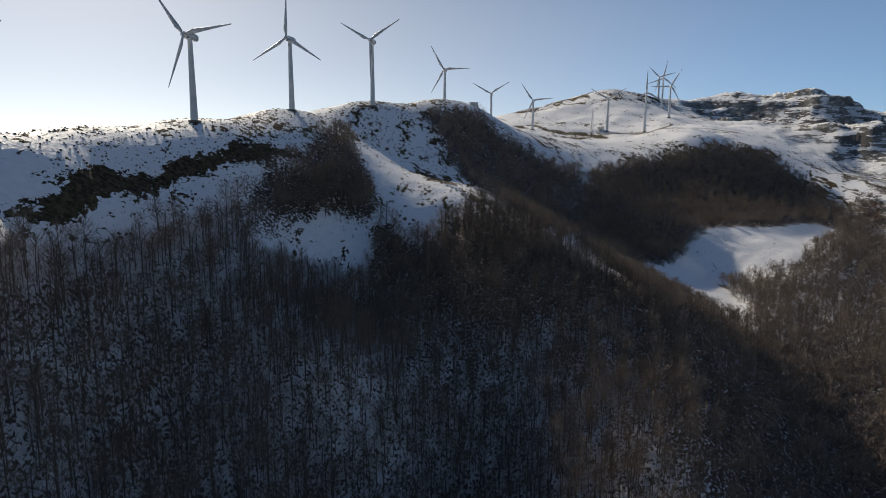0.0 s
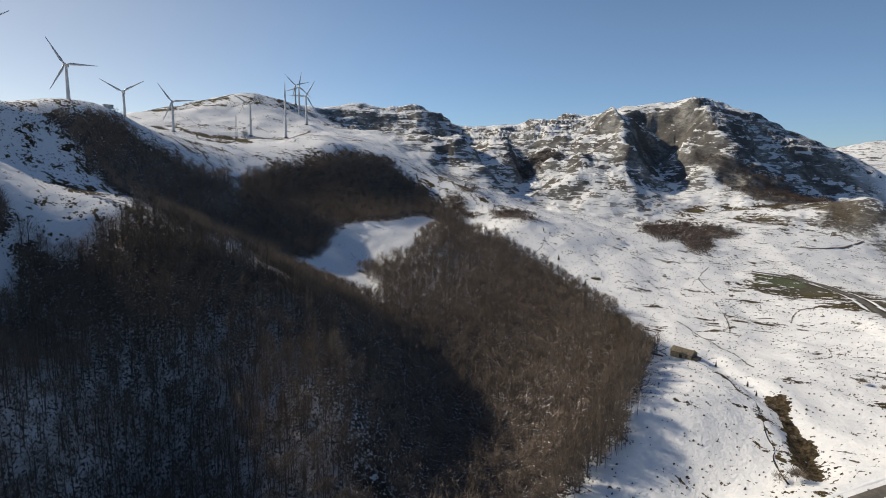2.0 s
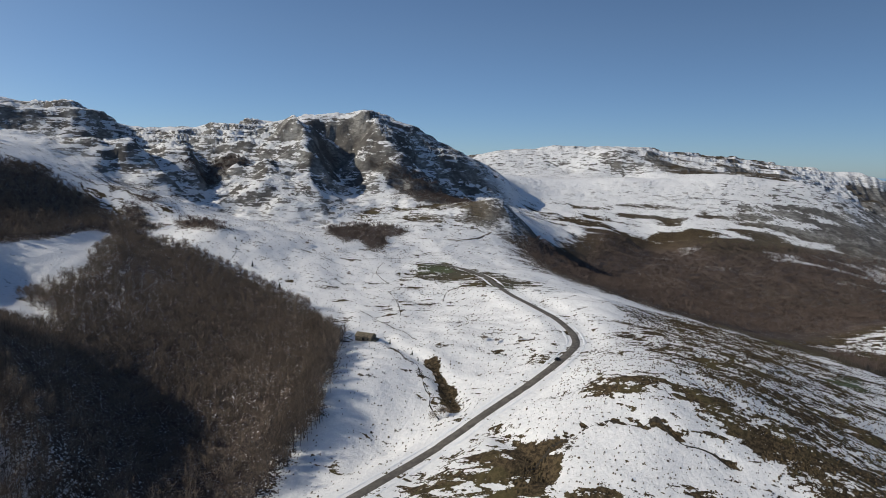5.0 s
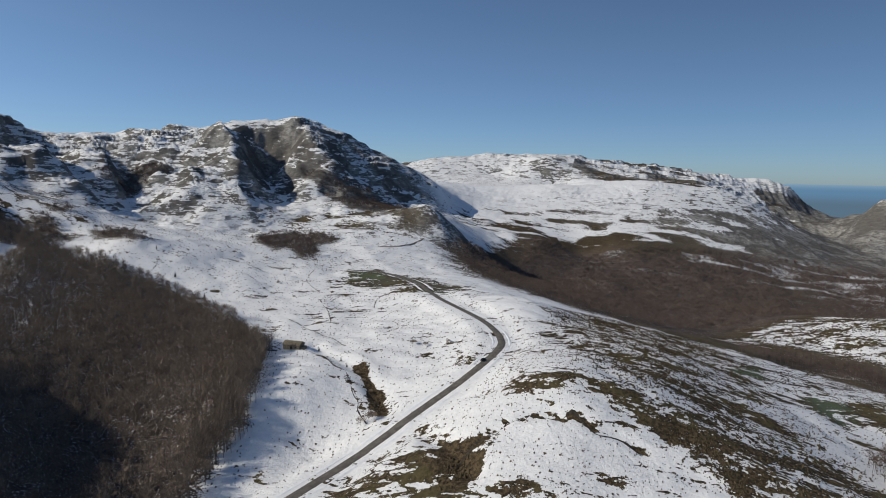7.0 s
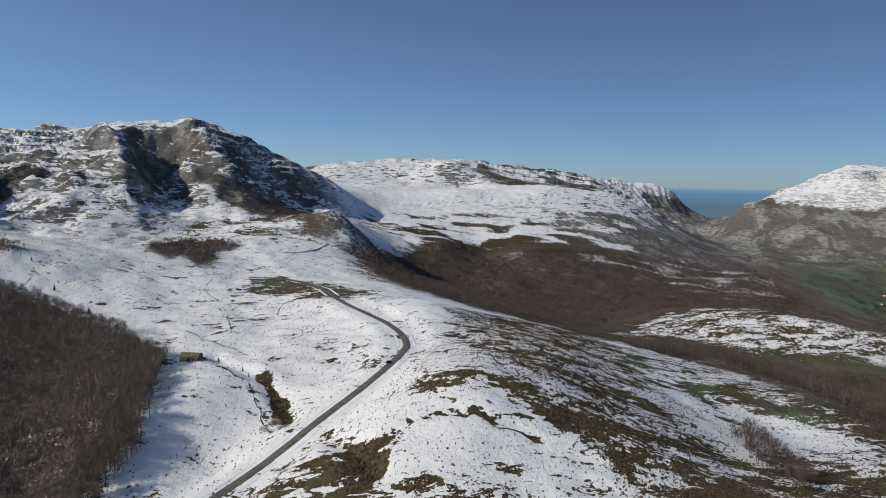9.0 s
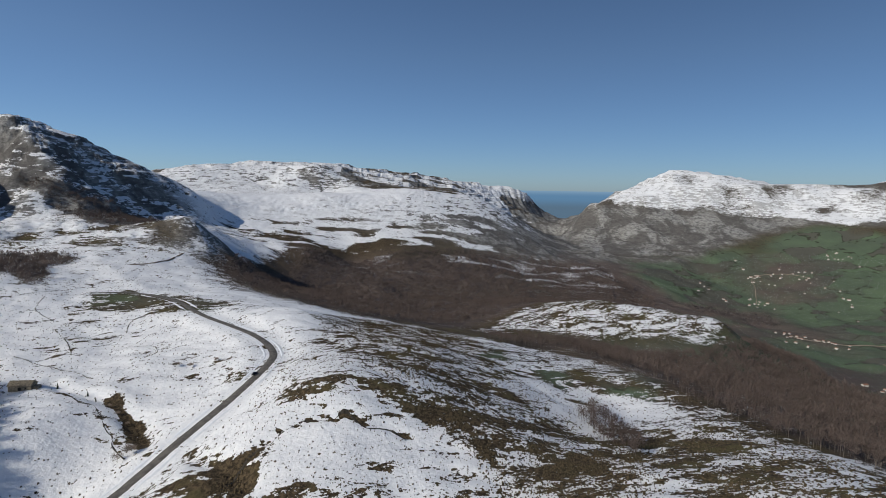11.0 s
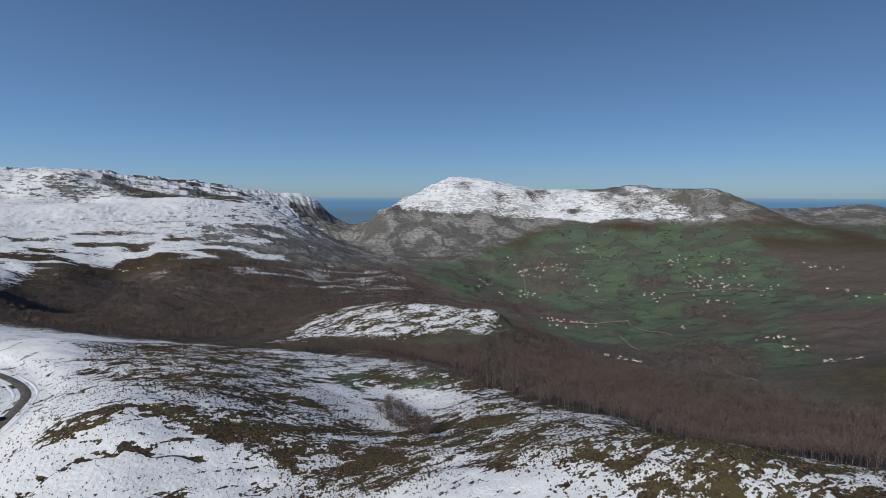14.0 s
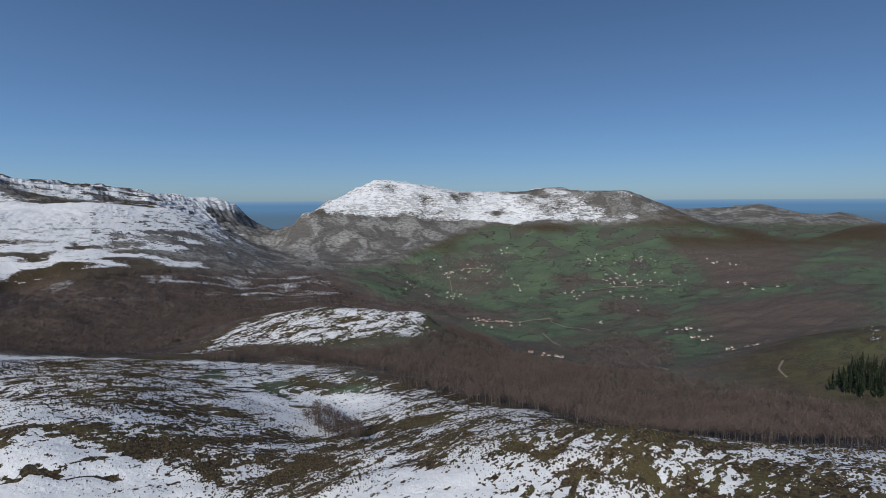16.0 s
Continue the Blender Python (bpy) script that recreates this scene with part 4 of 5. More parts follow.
def wind_turbine(x, y, hub_z, phase, faces=166.0, size=1.0):
    """faces: the heading of the rotor's axis; phase: the clock angle of the first blade, as seen from in front."""
    base = float(level(x, y)) - 0.3
    tall = hub_z - base - 1.6
    t = thing("wind_turbine", x, y, base, "white three-bladed wind turbine standing on the snowy ridge", "wind turbine", "wind turbines of the farm", faces)
    bm = bmesh.new()
    tube(bm, (0, 0, 0), (0, 0, tall), 1.75 * size, 1.05 * size, 20)
    tower = part("tower", bm, PAINT, t)
    bm = bmesh.new()
    tube(bm, (0, 0, -0.6), (0, 0, 0.9), 3.0, 2.7, 16)
    part("footing", bm, WALL_STONE, t, "grey concrete footing")
    bm = bmesh.new()
    box(bm, -1.4, -5.0, tall, 1.4, 3.2, tall + 3.0, 0.55)
    nacelle = part("nacelle", bm, PAINT, t)
    bm = bmesh.new()
    tube(bm, (0, -4.4, tall + 3.0), (0, -4.4, tall + 4.4), 0.05, 0.05, 5)
    part("wind_vane", bm, GALVANISED, nacelle)
    bm = bmesh.new()
    bmesh.ops.create_uvsphere(bm, u_segments=14, v_segments=8, radius=1.35, matrix=Matrix.LocRotScale((0, 4.0, tall + 1.6), None, (1, 1.25, 1)))
    hub = part("rotor_hub", bm, PAINT, t)
    for k in range(3):
        ob = new("blade", BLADE_SHAPE)
        ob.parent = hub
        ob.matrix_basis = Matrix.Translation((0, 4.2, tall + 1.6)) @ Matrix.Rotation(radians(phase + 120 * k), 4, "Y") @ Matrix.Scale(size, 4)
    return t


_bm = blade_mesh(25.5)
BLADE_SHAPE = bpy.data.meshes.new("blade")
_bm.to_mesh(BLADE_SHAPE)
_bm.free()
BLADE_SHAPE.materials.append(BLADE)
for x, y, z, phase in (
    (-164, 195, 141, 85), (-121, 275, 158, 83), (-94, 348, 172, 2), (-55, 421, 186, 60), (-4, 570, 190, 90), (51, 698, 183, 60),
    (106, 732, 179, 85), (203, 743, 183, 60), (243, 720, 188, 0), (304, 804, 207, 30), (329, 902, 232, 10), (354, 989, 246, 75),
):
    wind_turbine(x, y, z, -phase)


# ---- trees ----
def slivers(starts, ends, width, rng):
    """Thin tapered twigs, one triangle each."""
    way = ends - starts
    side = np.cross(way, rng.normal(size=way.shape))
    side *= width[:, None] / (np.linalg.norm(side, axis=1)[:, None] + 1e-9)
    verts = np.stack([starts - side / 2, starts + side / 2, ends], 1).reshape(-1, 3)
    return verts, np.arange(len(verts)).reshape(-1, 3)


def bar(a, b, ra, rb, sides=4):
    """A tapered bar, as arrays."""
    way = (b - a) / (np.linalg.norm(b - a) + 1e-9)
    u = np.cross(way, (0.31, 0.95, 0.12))
    u /= np.linalg.norm(u)
    v = np.cross(way, u)
    ang = 2 * math.pi * np.arange(sides) / sides
    ring = np.cos(ang)[:, None] * u + np.sin(ang)[:, None] * v
    verts = np.r_[a + ra * ring, b + rb * ring]
    k = np.arange(sides)
    n = (k + 1) % sides
    return verts, np.r_[np.c_[k, n, n + sides], np.c_[k, n + sides, k + sides]]


def joined(pieces):
    verts, faces, base = [], [], 0
    for v, f in pieces:
        verts.append(v)
        faces.append(f + base)
        base += len(v)
    return np.concatenate(verts), np.concatenate(faces)


def bare_tree(seed, tall, spread, twigs, width, limbs=7):
    """A leafless beech: a slightly bent tapered trunk, rising limbs, and a crown of fine twigs with gaps. Returns trunk and crown."""
    rng = np.random.default_rng(seed)
    lean = rng.normal(0, 0.035, 2) * tall
    bend = np.array([[0, 0, -0.6], [lean[0] * 0.3, lean[1] * 0.3, tall * 0.45], [lean[0], lean[1], tall * 0.93]])
    wood = [bar(bend[0], bend[1], 0.0135 * tall, 0.010 * tall), bar(bend[1], bend[2], 0.010 * tall, 0.003 * tall)]
    tips = [bend[2]]
    roots = [bend[1]]
    for k in range(limbs):
        s = rng.uniform(0.30, 0.80)
        a = bend[1] * (1 - s) + bend[2] * s if s > 0.45 else bend[0] * (1 - s / 0.45) + bend[1] * s / 0.45
        turn_, out, rise = rng.uniform(0, 2 * math.pi), spread * rng.uniform(0.45, 1.0), tall * rng.uniform(0.14, 0.32)
        b = a + np.array([out * math.cos(turn_), out * math.sin(turn_), rise])
        b[2] = min(b[2], tall * 0.96)
        wood.append(bar(a, b, 0.007 * tall, 0.002 * tall, 3))
        roots.append(a)
        tips.append(b)
    roots, tips = np.array(roots), np.array(tips)
    # twigs fill an uneven egg round the limbs, rising and spreading
    ball = rng.normal(0, 1, (twigs, 3))
    ball *= (rng.uniform(0, 1, twigs) ** 0.45 / np.linalg.norm(ball, axis=1))[:, None]
    lump = 1 + 0.3 * np.sin(3 * np.arctan2(ball[:, 1], ball[:, 0]) + seed)
    start = ball * (spread * 0.9, spread * 0.9, tall * 0.30) * lump[:, None] + (lean[0] * 0.8, lean[1] * 0.8, tall * 0.63)
    way = ball * (1.0, 1.0, 0.3) + rng.normal(0, 0.35, (twigs, 3)) + (0, 0, 0.75)
    way /= np.linalg.norm(way, axis=1)[:, None]
    end = start + way * (spread * rng.uniform(0.45, 0.95, twigs))[:, None]
    crown = slivers(start, end, width * rng.uniform(0.6, 1.4, twigs), rng)
    return joined(wood), crown


def mesh_from(name, verts, faces, mats, which=None):
    me = bpy.data.meshes.new(name)
    me.vertices.add(len(verts))
    me.vertices.foreach_set("co", np.ascontiguousarray(verts, np.float32).ravel())
    me.loops.add(faces.size)
    me.loops.foreach_set("vertex_index", np.ascontiguousarray(faces, np.int32).ravel())
    me.polygons.add(len(faces))
    me.polygons.foreach_set("loop_start", np.arange(0, faces.size, 3, dtype=np.int32))
    for m in mats:
        me.materials.append(m)
    if which is not None:
        me.polygons.foreach_set("material_index", which.astype(np.int32))
    me.update(calc_edges=True)
    return me


def scattered(outline, gap, seed, holes=(), thin=0.0, sparse=30.0):
    """Places in an outline, a jittered gap apart, thinned by patches."""
    rng = np.random.default_rng(seed)
    xs, ys = [p[0] for p in outline], [p[1] for p in outline]
    gx, gy = np.meshgrid(np.arange(min(xs), max(xs), gap), np.arange(min(ys), max(ys), gap))
    x, y = gx.ravel() + rng.uniform(-0.95, 0.95, gx.size) * gap, gy.ravel() + rng.uniform(-0.95, 0.95, gx.size) * gap
    keep = inside(x, y, outline, 8.0, 5.0) > rng.uniform(0.15, 0.85, x.size)
    for hole in holes:
        keep &= inside(x, y, hole, 6.0, 3.0) < 0.5
    keep &= fractal(x, y, sparse, 3, seed) > rng.uniform(-1.2, -1.0 + 2 * thin, x.size)
    return x[keep], y[keep], rng


def planted(name, x, y, rng, kinds, mats, label, category, small=0.72, large=1.2):
    """Many trees in one mesh, too many to count."""
    z = level(x, y)
    pick, turn_, size = rng.integers(0, len(kinds), x.size), rng.uniform(0, 2 * math.pi, x.size), rng.uniform(small, large, x.size)
    verts, faces, which, base = [], [], [], 0
    for k, (wood, crown) in enumerate(kinds):
        v, f = joined([wood, crown])
        w = np.r_[np.zeros(len(wood[1])), np.ones(len(crown[1]))]
        some = np.flatnonzero(pick == k)
        c, s = np.cos(turn_[some])[:, None], np.sin(turn_[some])[:, None]
        g = size[some][:, None]
        out = np.stack([(v[None, :, 0] * c - v[None, :, 1] * s) * g + x[some][:, None], (v[None, :, 0] * s + v[None, :, 1] * c) * g + y[some][:, None], v[None, :, 2] * g + z[some][:, None]], -1)
        verts.append(out.reshape(-1, 3))
        faces.append((f[None] + (base + np.arange(len(some)) * len(v))[:, None, None]).reshape(-1, 3))
        which.append(np.tile(w, len(some)))
        base += len(some) * len(v)
    me = mesh_from(name, np.concatenate(verts), np.concatenate(faces), mats, np.concatenate(which))
    return tagged(new(name, me), label, category, kind="stuff")


NEAR_KINDS = [bare_tree(k, 12.5 + 0.5 * (k % 4), 2.6 + 0.3 * (k % 3), 155, 0.105, 5) for k in range(8)]
FAR_KINDS = [bare_tree(20 + k, 11.5, 2.9, 80, 0.23, 3) for k in range(6)]
SCRUB_KINDS = [bare_tree(40 + k, 7.0, 3.4, 40, 0.42, 3) for k in range(6)]
SLOPE_KINDS = [bare_tree(60 + k, 11.0, 3.1, 56, 0.31, 3) for k in range(6)]

# the wood on the shaded slope: the rows nearest the valley are trees of their own
tree_shapes = [(mesh_from("trunk", *w, [BARK]), mesh_from("crown", *c, [TWIG])) for w, c in NEAR_KINDS]
x, y, rng = scattered(FRONT_WOOD, 3.1, 1, (SNOW_GAP, SHADE_PATCH), thin=0.05, sparse=40)
own = (np.abs(x - 5) < 62) & (y > 132) & (y < 205)
own &= np.cumsum(own) <= 260
for px, py in zip(x[own], y[own]):
    trunk_shape, crown_shape = tree_shapes[int(rng.integers(0, 8))]
    t = thing("tree", px, py, float(level(px, py)), "tall leafless beech on the shaded snowy slope", "tree", "beeches of the shaded slope", float(rng.uniform(0, 360)))
    t.scale = [float(rng.uniform(0.8, 1.2))] * 3
    for nm, shape in (("trunk", trunk_shape), ("crown", crown_shape)):
        new(nm, shape).parent = t
planted("front_wood", x[~own], y[~own], rng, NEAR_KINDS, [BARK, TWIG], "dense leafless beech wood on a shaded snowy slope", "wood")
x, y, rng = scattered(UPPER_GROVE, 3.9, 2, (SNOW_GAP, SHADE_PATCH), thin=0.1)
planted("upper_grove", x, y, rng, FAR_KINDS, [BARK, TWIG], "leafless grove under the windy ridge", "wood", 0.5, 0.95)
x, y, rng = scattered(NOTCH_WOOD, 4.2, 3, (SNOW_GAP, SHADE_PATCH), thin=0.2)
planted("notch_wood", x, y, rng, FAR_KINDS, [BARK, TWIG], "leafless trees on steep snow beside the notch", "wood", 0.5, 0.95)
x, y, rng = scattered(SECOND_WOOD, 4.0, 4, (CLEARING,), thin=0.06)
planted("second_wood", x, y, rng, FAR_KINDS, [BARK, TWIG], "dark brown leafless wood round a snowy clearing", "wood", 0.65, 1.05)
x, y, rng = scattered([(128, 88), (168, 100), (206, 116), (262, 148), (300, 196), (290, 200), (250, 156), (200, 126), (160, 110), (126, 97)], 3.0, 14, thin=0.2)
planted("wood_edge", x, y, rng, NEAR_KINDS, [BARK, TWIG], "tall leafless beeches along the wood's snowy edge", "wood", 0.85, 1.25)
for outline, seed in ((CLIFF_WOOD, 5), (GULLY_SCRUB, 15), (SCRUB_1, 6), (SCRUB_2, 7), (SCRUB_3, 11), (SCRUB_4, 12)):
    x, y, rng = scattered(outline, 6.0, seed, thin=0.15)
    planted("cliff_scrub", x, y, rng, SCRUB_KINDS, [BARK, RED_TWIG], "brown leafless scrub at the foot of the cliffs", "scrub", 0.6, 1.1)
x, y, rng = scattered(BROWN_WOOD, 7.4, 8, thin=0.25, sparse=120)
planted("brown_wood", x, y, rng, SCRUB_KINDS, [BARK, RED_TWIG], "reddish brown leafless woodland in the hollow", "wood", 0.6, 1.2)
for seed, outline in enumerate(VALLEY_WOODS[2:]):
    x, y, rng = scattered(outline, 11.0, 60 + seed, thin=0.3, sparse=90)
    planted("valley_wood", x, y, rng, SCRUB_KINDS, [BARK, GREY_TWIG], "dark leafless wood among the valley fields", "wood", 0.7, 1.3)
x, y, rng = scattered(BEECH_SLOPE, 5.3, 9, (BROWN_HILL,), thin=0.1, sparse=60)
hem_x, hem_y, _ = scattered([(20, -400), (110, -372), (175, -362), (250, -338), (337, -310), (337, -286), (250, -308), (190, -322), (110, -335), (30, -365)], 6.5, 17, thin=0.55, sparse=30)
x, y = np.r_[x, hem_x], np.r_[y, hem_y]
planted("beech_slope", x, y, rng, SLOPE_KINDS, [BARK, RED_TWIG], "reddish leafless beech wood falling to the valley", "wood", 0.65, 1.15)


x, y, rng = scattered([(506, -169), (534, -217), (546, -267), (526, -336), (408, -287), (455, -264), (497, -234), (443, -182)], 6.0, 16, thin=0.3, sparse=40)
planted("slope_thicket", x, y, rng, SLOPE_KINDS, [BARK, RED_TWIG], "thin leafless trees under the snowy hill", "wood", 0.5, 0.95)


# ---- tufts of heather and stones that stand through the snow ----
def tufts(name, places, rng, label, mat, small, large):
    x, y = places
    z = level(x, y)
    k = 5
    ang = 2 * math.pi * np.arange(k) / k
    size = rng.uniform(small, large, x.size) * rng.uniform(0.6, 1.0, x.size)
    turn_ = rng.uniform(0, 6.3, x.size)
    a = ang[None] + turn_[:, None]
    wide = size[:, None] * rng.uniform(0.6, 1.25, (x.size, k))
    foot = np.stack([x[:, None] + wide * np.cos(a), y[:, None] + 0.7 * wide * np.sin(a), z[:, None] - 0.15 + 0 * a], -1)
    brow = np.stack([x[:, None] + 0.6 * wide * np.cos(a + 0.4), y[:, None] + 0.45 * wide * np.sin(a + 0.4), z[:, None] + size[:, None] * rng.uniform(0.35, 0.75, (x.size, k))], -1)
    top = np.stack([x, y, z + size * 0.8], -1)[:, None]
    verts = np.concatenate([foot, brow, top], 1)
    i = np.arange(k)
    n = (i + 1) % k
    f = np.r_[np.c_[i, n, i + k], np.c_[n, n + k, i + k], np.c_[i + k, n + k, 0 * i + 2 * k]]
    faces = (f[None] + (np.arange(x.size) * (2 * k + 1))[:, None, None]).reshape(-1, 3)
    return tagged(new(name, mesh_from(name, verts.reshape(-1, 3), faces, [mat])), label, "heather", kind="stuff")


HEATHER = bark_material("heather", (0.040, 0.030, 0.018), (0.085, 0.064, 0.036))
for outline, gap, seed, thin, low, high in (
    (SNOWFIELD, 4.4, 31, 0.60, 0.25, 0.85),
    ([(330, -20), (190, -5), (110, -60), (90, -160), (160, -200), (260, -90)], 2.7, 32, 0.52, 0.25, 0.75),
    (SCRUB_SLOPE, 2.3, 33, 0.40, 0.3, 1.0),
    (HEATH, 2.3, 34, 0.35, 0.3, 1.0),
    (DELL, 3.4, 35, 0.5, 0.3, 0.9),
    ([(180, -20), (170, -9), (156, -6), (150, -14), (164, -24)], 1.5, 38, 0.2, 0.4, 1.1),
    ([(258, 80), (260, 72), (250, 67), (246, 73)], 1.5, 39, 0.1, 0.3, 1.0),
    ([(236, 58), (238, 51), (218, 37), (213, 44)], 1.5, 40, 0.1, 0.3, 1.0),
    (SNOW_HILL, 5.0, 36, 0.35, 0.5, 1.4),
    (TUSSOCK_BAND, 1.5, 41, 0.2, 0.3, 0.9),
    (HEATH_A, 1.6, 42, 0.3, 0.3, 0.9),
    (HEATH_B, 1.6, 43, 0.3, 0.25, 0.8),
    (DARK_BAND, 2.2, 44, 0.3, 0.3, 1.0),
    ([(-160, 180), (-150, 215), (-130, 290), (-70, 430), (0, 500), (15, 480), (-40, 400), (-60, 330), (-85, 250), (-110, 190)], 2.6, 37, 0.35, 0.25, 0.8),
):
    x, y, rng = scattered(outline, gap, seed, thin=thin, sparse=26)
    k, _ = road_near(x, y, 8.0)
    x, y = x[k < 0.05], y[k < 0.05]
    tufts("heather_tufts", (x, y), rng, "dark heather tufts standing through the snow", HEATHER, low, high)

# ---- snow banks beside the road ----
for side, far, tall in ((1, 5.2, 0.40), (-1, 5.1, 0.32)):
    d = np.gradient(PASS_ROAD, axis=0)
    d /= np.hypot(d[:, 0], d[:, 1])[:, None]
    off = np.stack([d[:, 1], -d[:, 0]], -1) * side
    across = np.array([-0.9, -0.5, 0.1, 0.9, 1.8])
    rise = np.array([-0.3, 0.6, 1.0, 0.6, -0.4])
    p = PASS_ROAD
    lump = np.clip(0.55 + 1.0 * fractal(p[:, 0], p[:, 1], 13, 3, 5.0), 0.12, 1.4)
    X = p[:, 0, None] + off[:, 0, None] * (far + across[None] * lump[:, None])
    Y = p[:, 1, None] + off[:, 1, None] * (far + across[None] * lump[:, None])
    me = sheet("snow_bank", X, Y, level(X, Y) + rise[None] * tall * lump[:, None])
    me.materials.append(SNOW)
    tagged(new("snow_bank", me), "ploughed snow bank beside the pass road", "snow bank", kind="structure")


# ---- stone walls on the snowfield ----
STONES = []
for k in range(6):
    bm = bmesh.new()
    bmesh.ops.create_cube(bm, size=1)
    for v in bm.verts:
        v.co = Vector((v.co.x * 0.85, v.co.y * 0.6, v.co.z * 0.5)) * (0.8 + 0.4 * random.random())
    me = bpy.data.meshes.new("stone")
    bm.to_mesh(me)
    bm.free()
    me.materials.append(WALL_STONE)
    STONES.append(me)


def stone_wall(points, gap=1.1):
    line = curve_through(points, gap)
    x0, y0 = line[0]
    z0 = float(level(x0, y0))
    w = thing("stone_wall", x0, y0, z0, "low tumbled dry-stone wall half buried in snow", "wall", "field walls")
    for x, y in line:
        if random.random() < 0.12:
            continue
        ob = new("stone", STONES[random.randrange(6)])
        ob.parent = w
        s = random.uniform(0.5, 1.0)
        ob.matrix_basis = Matrix.Translation((x - x0 + random.uniform(-0.25, 0.25), y - y0 + random.uniform(-0.25, 0.25), float(level(x, y)) - z0 + 0.15)) @ Matrix.Rotation(random.uniform(0, 6), 4, "Z") @ Matrix.Rotation(random.uniform(-0.3, 0.3), 4, "X") @ Matrix.Scale(s, 4)


for points in (
    [(392, 186), (373, 167), (352, 152), (343, 147)],
    [(338, 181), (312, 133), (288, 103)],
    [(327, 234), (300, 196), (281, 163), (268, 142)],
    [(393, 132), (408, 137), (419, 136), (428, 123)],
    [(246, 142), (258, 149), (270, 152), (285, 153)],
    [(352, 348), (372, 355), (385, 365)],
    [(46, -377), (30, -350), (14, -318), (6, -308)],
    [(420, 205), (440, 230), (470, 240)],
    [(470, 262), (492, 246), (512, 232)],
    [(452, 190), (476, 196), (500, 190), (512, 176)],
    [(366, 112), (384, 104), (392, 92)],
    [(318, 88), (334, 84), (352, 92)],
):
    stone_wall(points)


# ---- the stone barn ----
def barn(x, y, turn_):
    z = float(level(x, y))
    b = thing("barn", x, y, z - 0.4, "small stone barn with an old tiled roof in the snowfield", "barn", "", turn_)
    bm = bmesh.new()
    long, wide, eave, top = 6.2, 3.4, 3.6, 5.4
    pts = [(-long, -wide, 0), (long, -wide, 0), (long, wide, 0), (-long, wide, 0), (-long, -wide, eave), (long, -wide, eave), (long, wide, eave), (-long, wide, eave), (-long, 0, top), (long, 0, top)]
    v = [bm.verts.new(p) for p in pts]
    for f in ((0, 1, 5, 4), (2, 3, 7, 6), (1, 2, 6, 9, 5), (3, 0, 4, 8, 7), (3, 2, 1, 0)):
        bm.faces.new([v[i] for i in f])
    part("wall", bm, BARN_STONE, b)
    for side in (-1, 1):
        bm = bmesh.new()
        slab = [(-long - 0.4, side * (wide + 0.5), eave - 0.25), (long + 0.4, side * (wide + 0.5), eave - 0.25), (long + 0.4, 0, top + 0.08), (-long - 0.4, 0, top + 0.08)]
        low = [bm.verts.new(p) for p in slab]
        high = [bm.verts.new((p[0], p[1], p[2] + 0.22)) for p in slab]
        for f in (low[::-1], high, *[(low[i], low[(i + 1) % 4], high[(i + 1) % 4], high[i]) for i in range(4)]):
            bm.faces.new(f)
        bmesh.ops.recalc_face_normals(bm, faces=bm.faces)
        part("roof", bm, ROOF_TILE, b)
    bm = bmesh.new()
    box(bm, -0.9, -wide - 0.04, 0.4, 0.9, -wide + 0.2, 2.5)
    part("door", bm, DARK, b, "dark open doorway")
    bm = bmesh.new()
    box(bm, 2.8, -wide - 0.04, 1.6, 3.6, -wide + 0.2, 2.4)
    part("window", bm, DARK, b)
    bm = bmesh.new()
    box(bm, long, -2.2, 0, long + 3.0, 2.2, 2.4, 0.15)
    part("lean_to", bm, BARN_STONE, b)
    return b


barn(272, 134, -86)


# ---- lone trees and bushes on the snowfield ----
def lone_tree(x, y, scale, label, kind=0, category="tree"):
    t = thing("tree" if category == "tree" else "bush", x, y, float(level(x, y)), label, category)
    t.scale = (scale, scale, scale * 0.9)
    wood, crown = LONE_SHAPES[kind]
    new("trunk", wood).parent = t
    new("crown", crown).parent = t


def evergreen(seed, tall, spread, count, width):
    """A dark conifer: a straight trunk and whorls of drooping fronds."""
    rng_ = np.random.default_rng(seed)
    wood = bar(np.array([0, 0, -0.4]), np.array([0, 0, tall * 0.96]), 0.02 * tall, 0.004 * tall, 5)
    s = rng_.uniform(0.08, 1.0, count) ** 0.8
    a = rng_.uniform(0, 2 * math.pi, count)
    out = spread * (1.02 - s) * rng_.uniform(0.65, 1.1, count)
    start = np.stack([0 * a, 0 * a, s * tall], -1)
    end = start + np.stack([out * np.cos(a), out * np.sin(a), -0.22 * out + 0.05 * tall * s], -1)
    return wood, slivers(start, end, width * (1.2 - 0.7 * s), rng_)


_lone = [bare_tree(80, 9.0, 3.6, 260, 0.10), bare_tree(81, 5.0, 2.8, 240, 0.12), evergreen(82, 10.0, 2.6, 320, 0.85), bare_tree(83, 4.0, 2.4, 300, 0.16)]
LONE_SHAPES = [(mesh_from("trunk", *w, [BARK]), mesh_from("crown", *c, [NEEDLE if k == 2 else TWIG])) for k, (w, c) in enumerate(_lone)]
for x, y, scale, kind in ((344, 273, 0.75, 2), (366, 326, 0.7, 2), (278, 118, 0.45, 2), (392, 374, 0.5, 2), (262, 92, 0.4, 2), (255, 84, 0.35, 2)):
    lone_tree(x, y, scale, "small dark evergreen standing alone in the snow", kind)
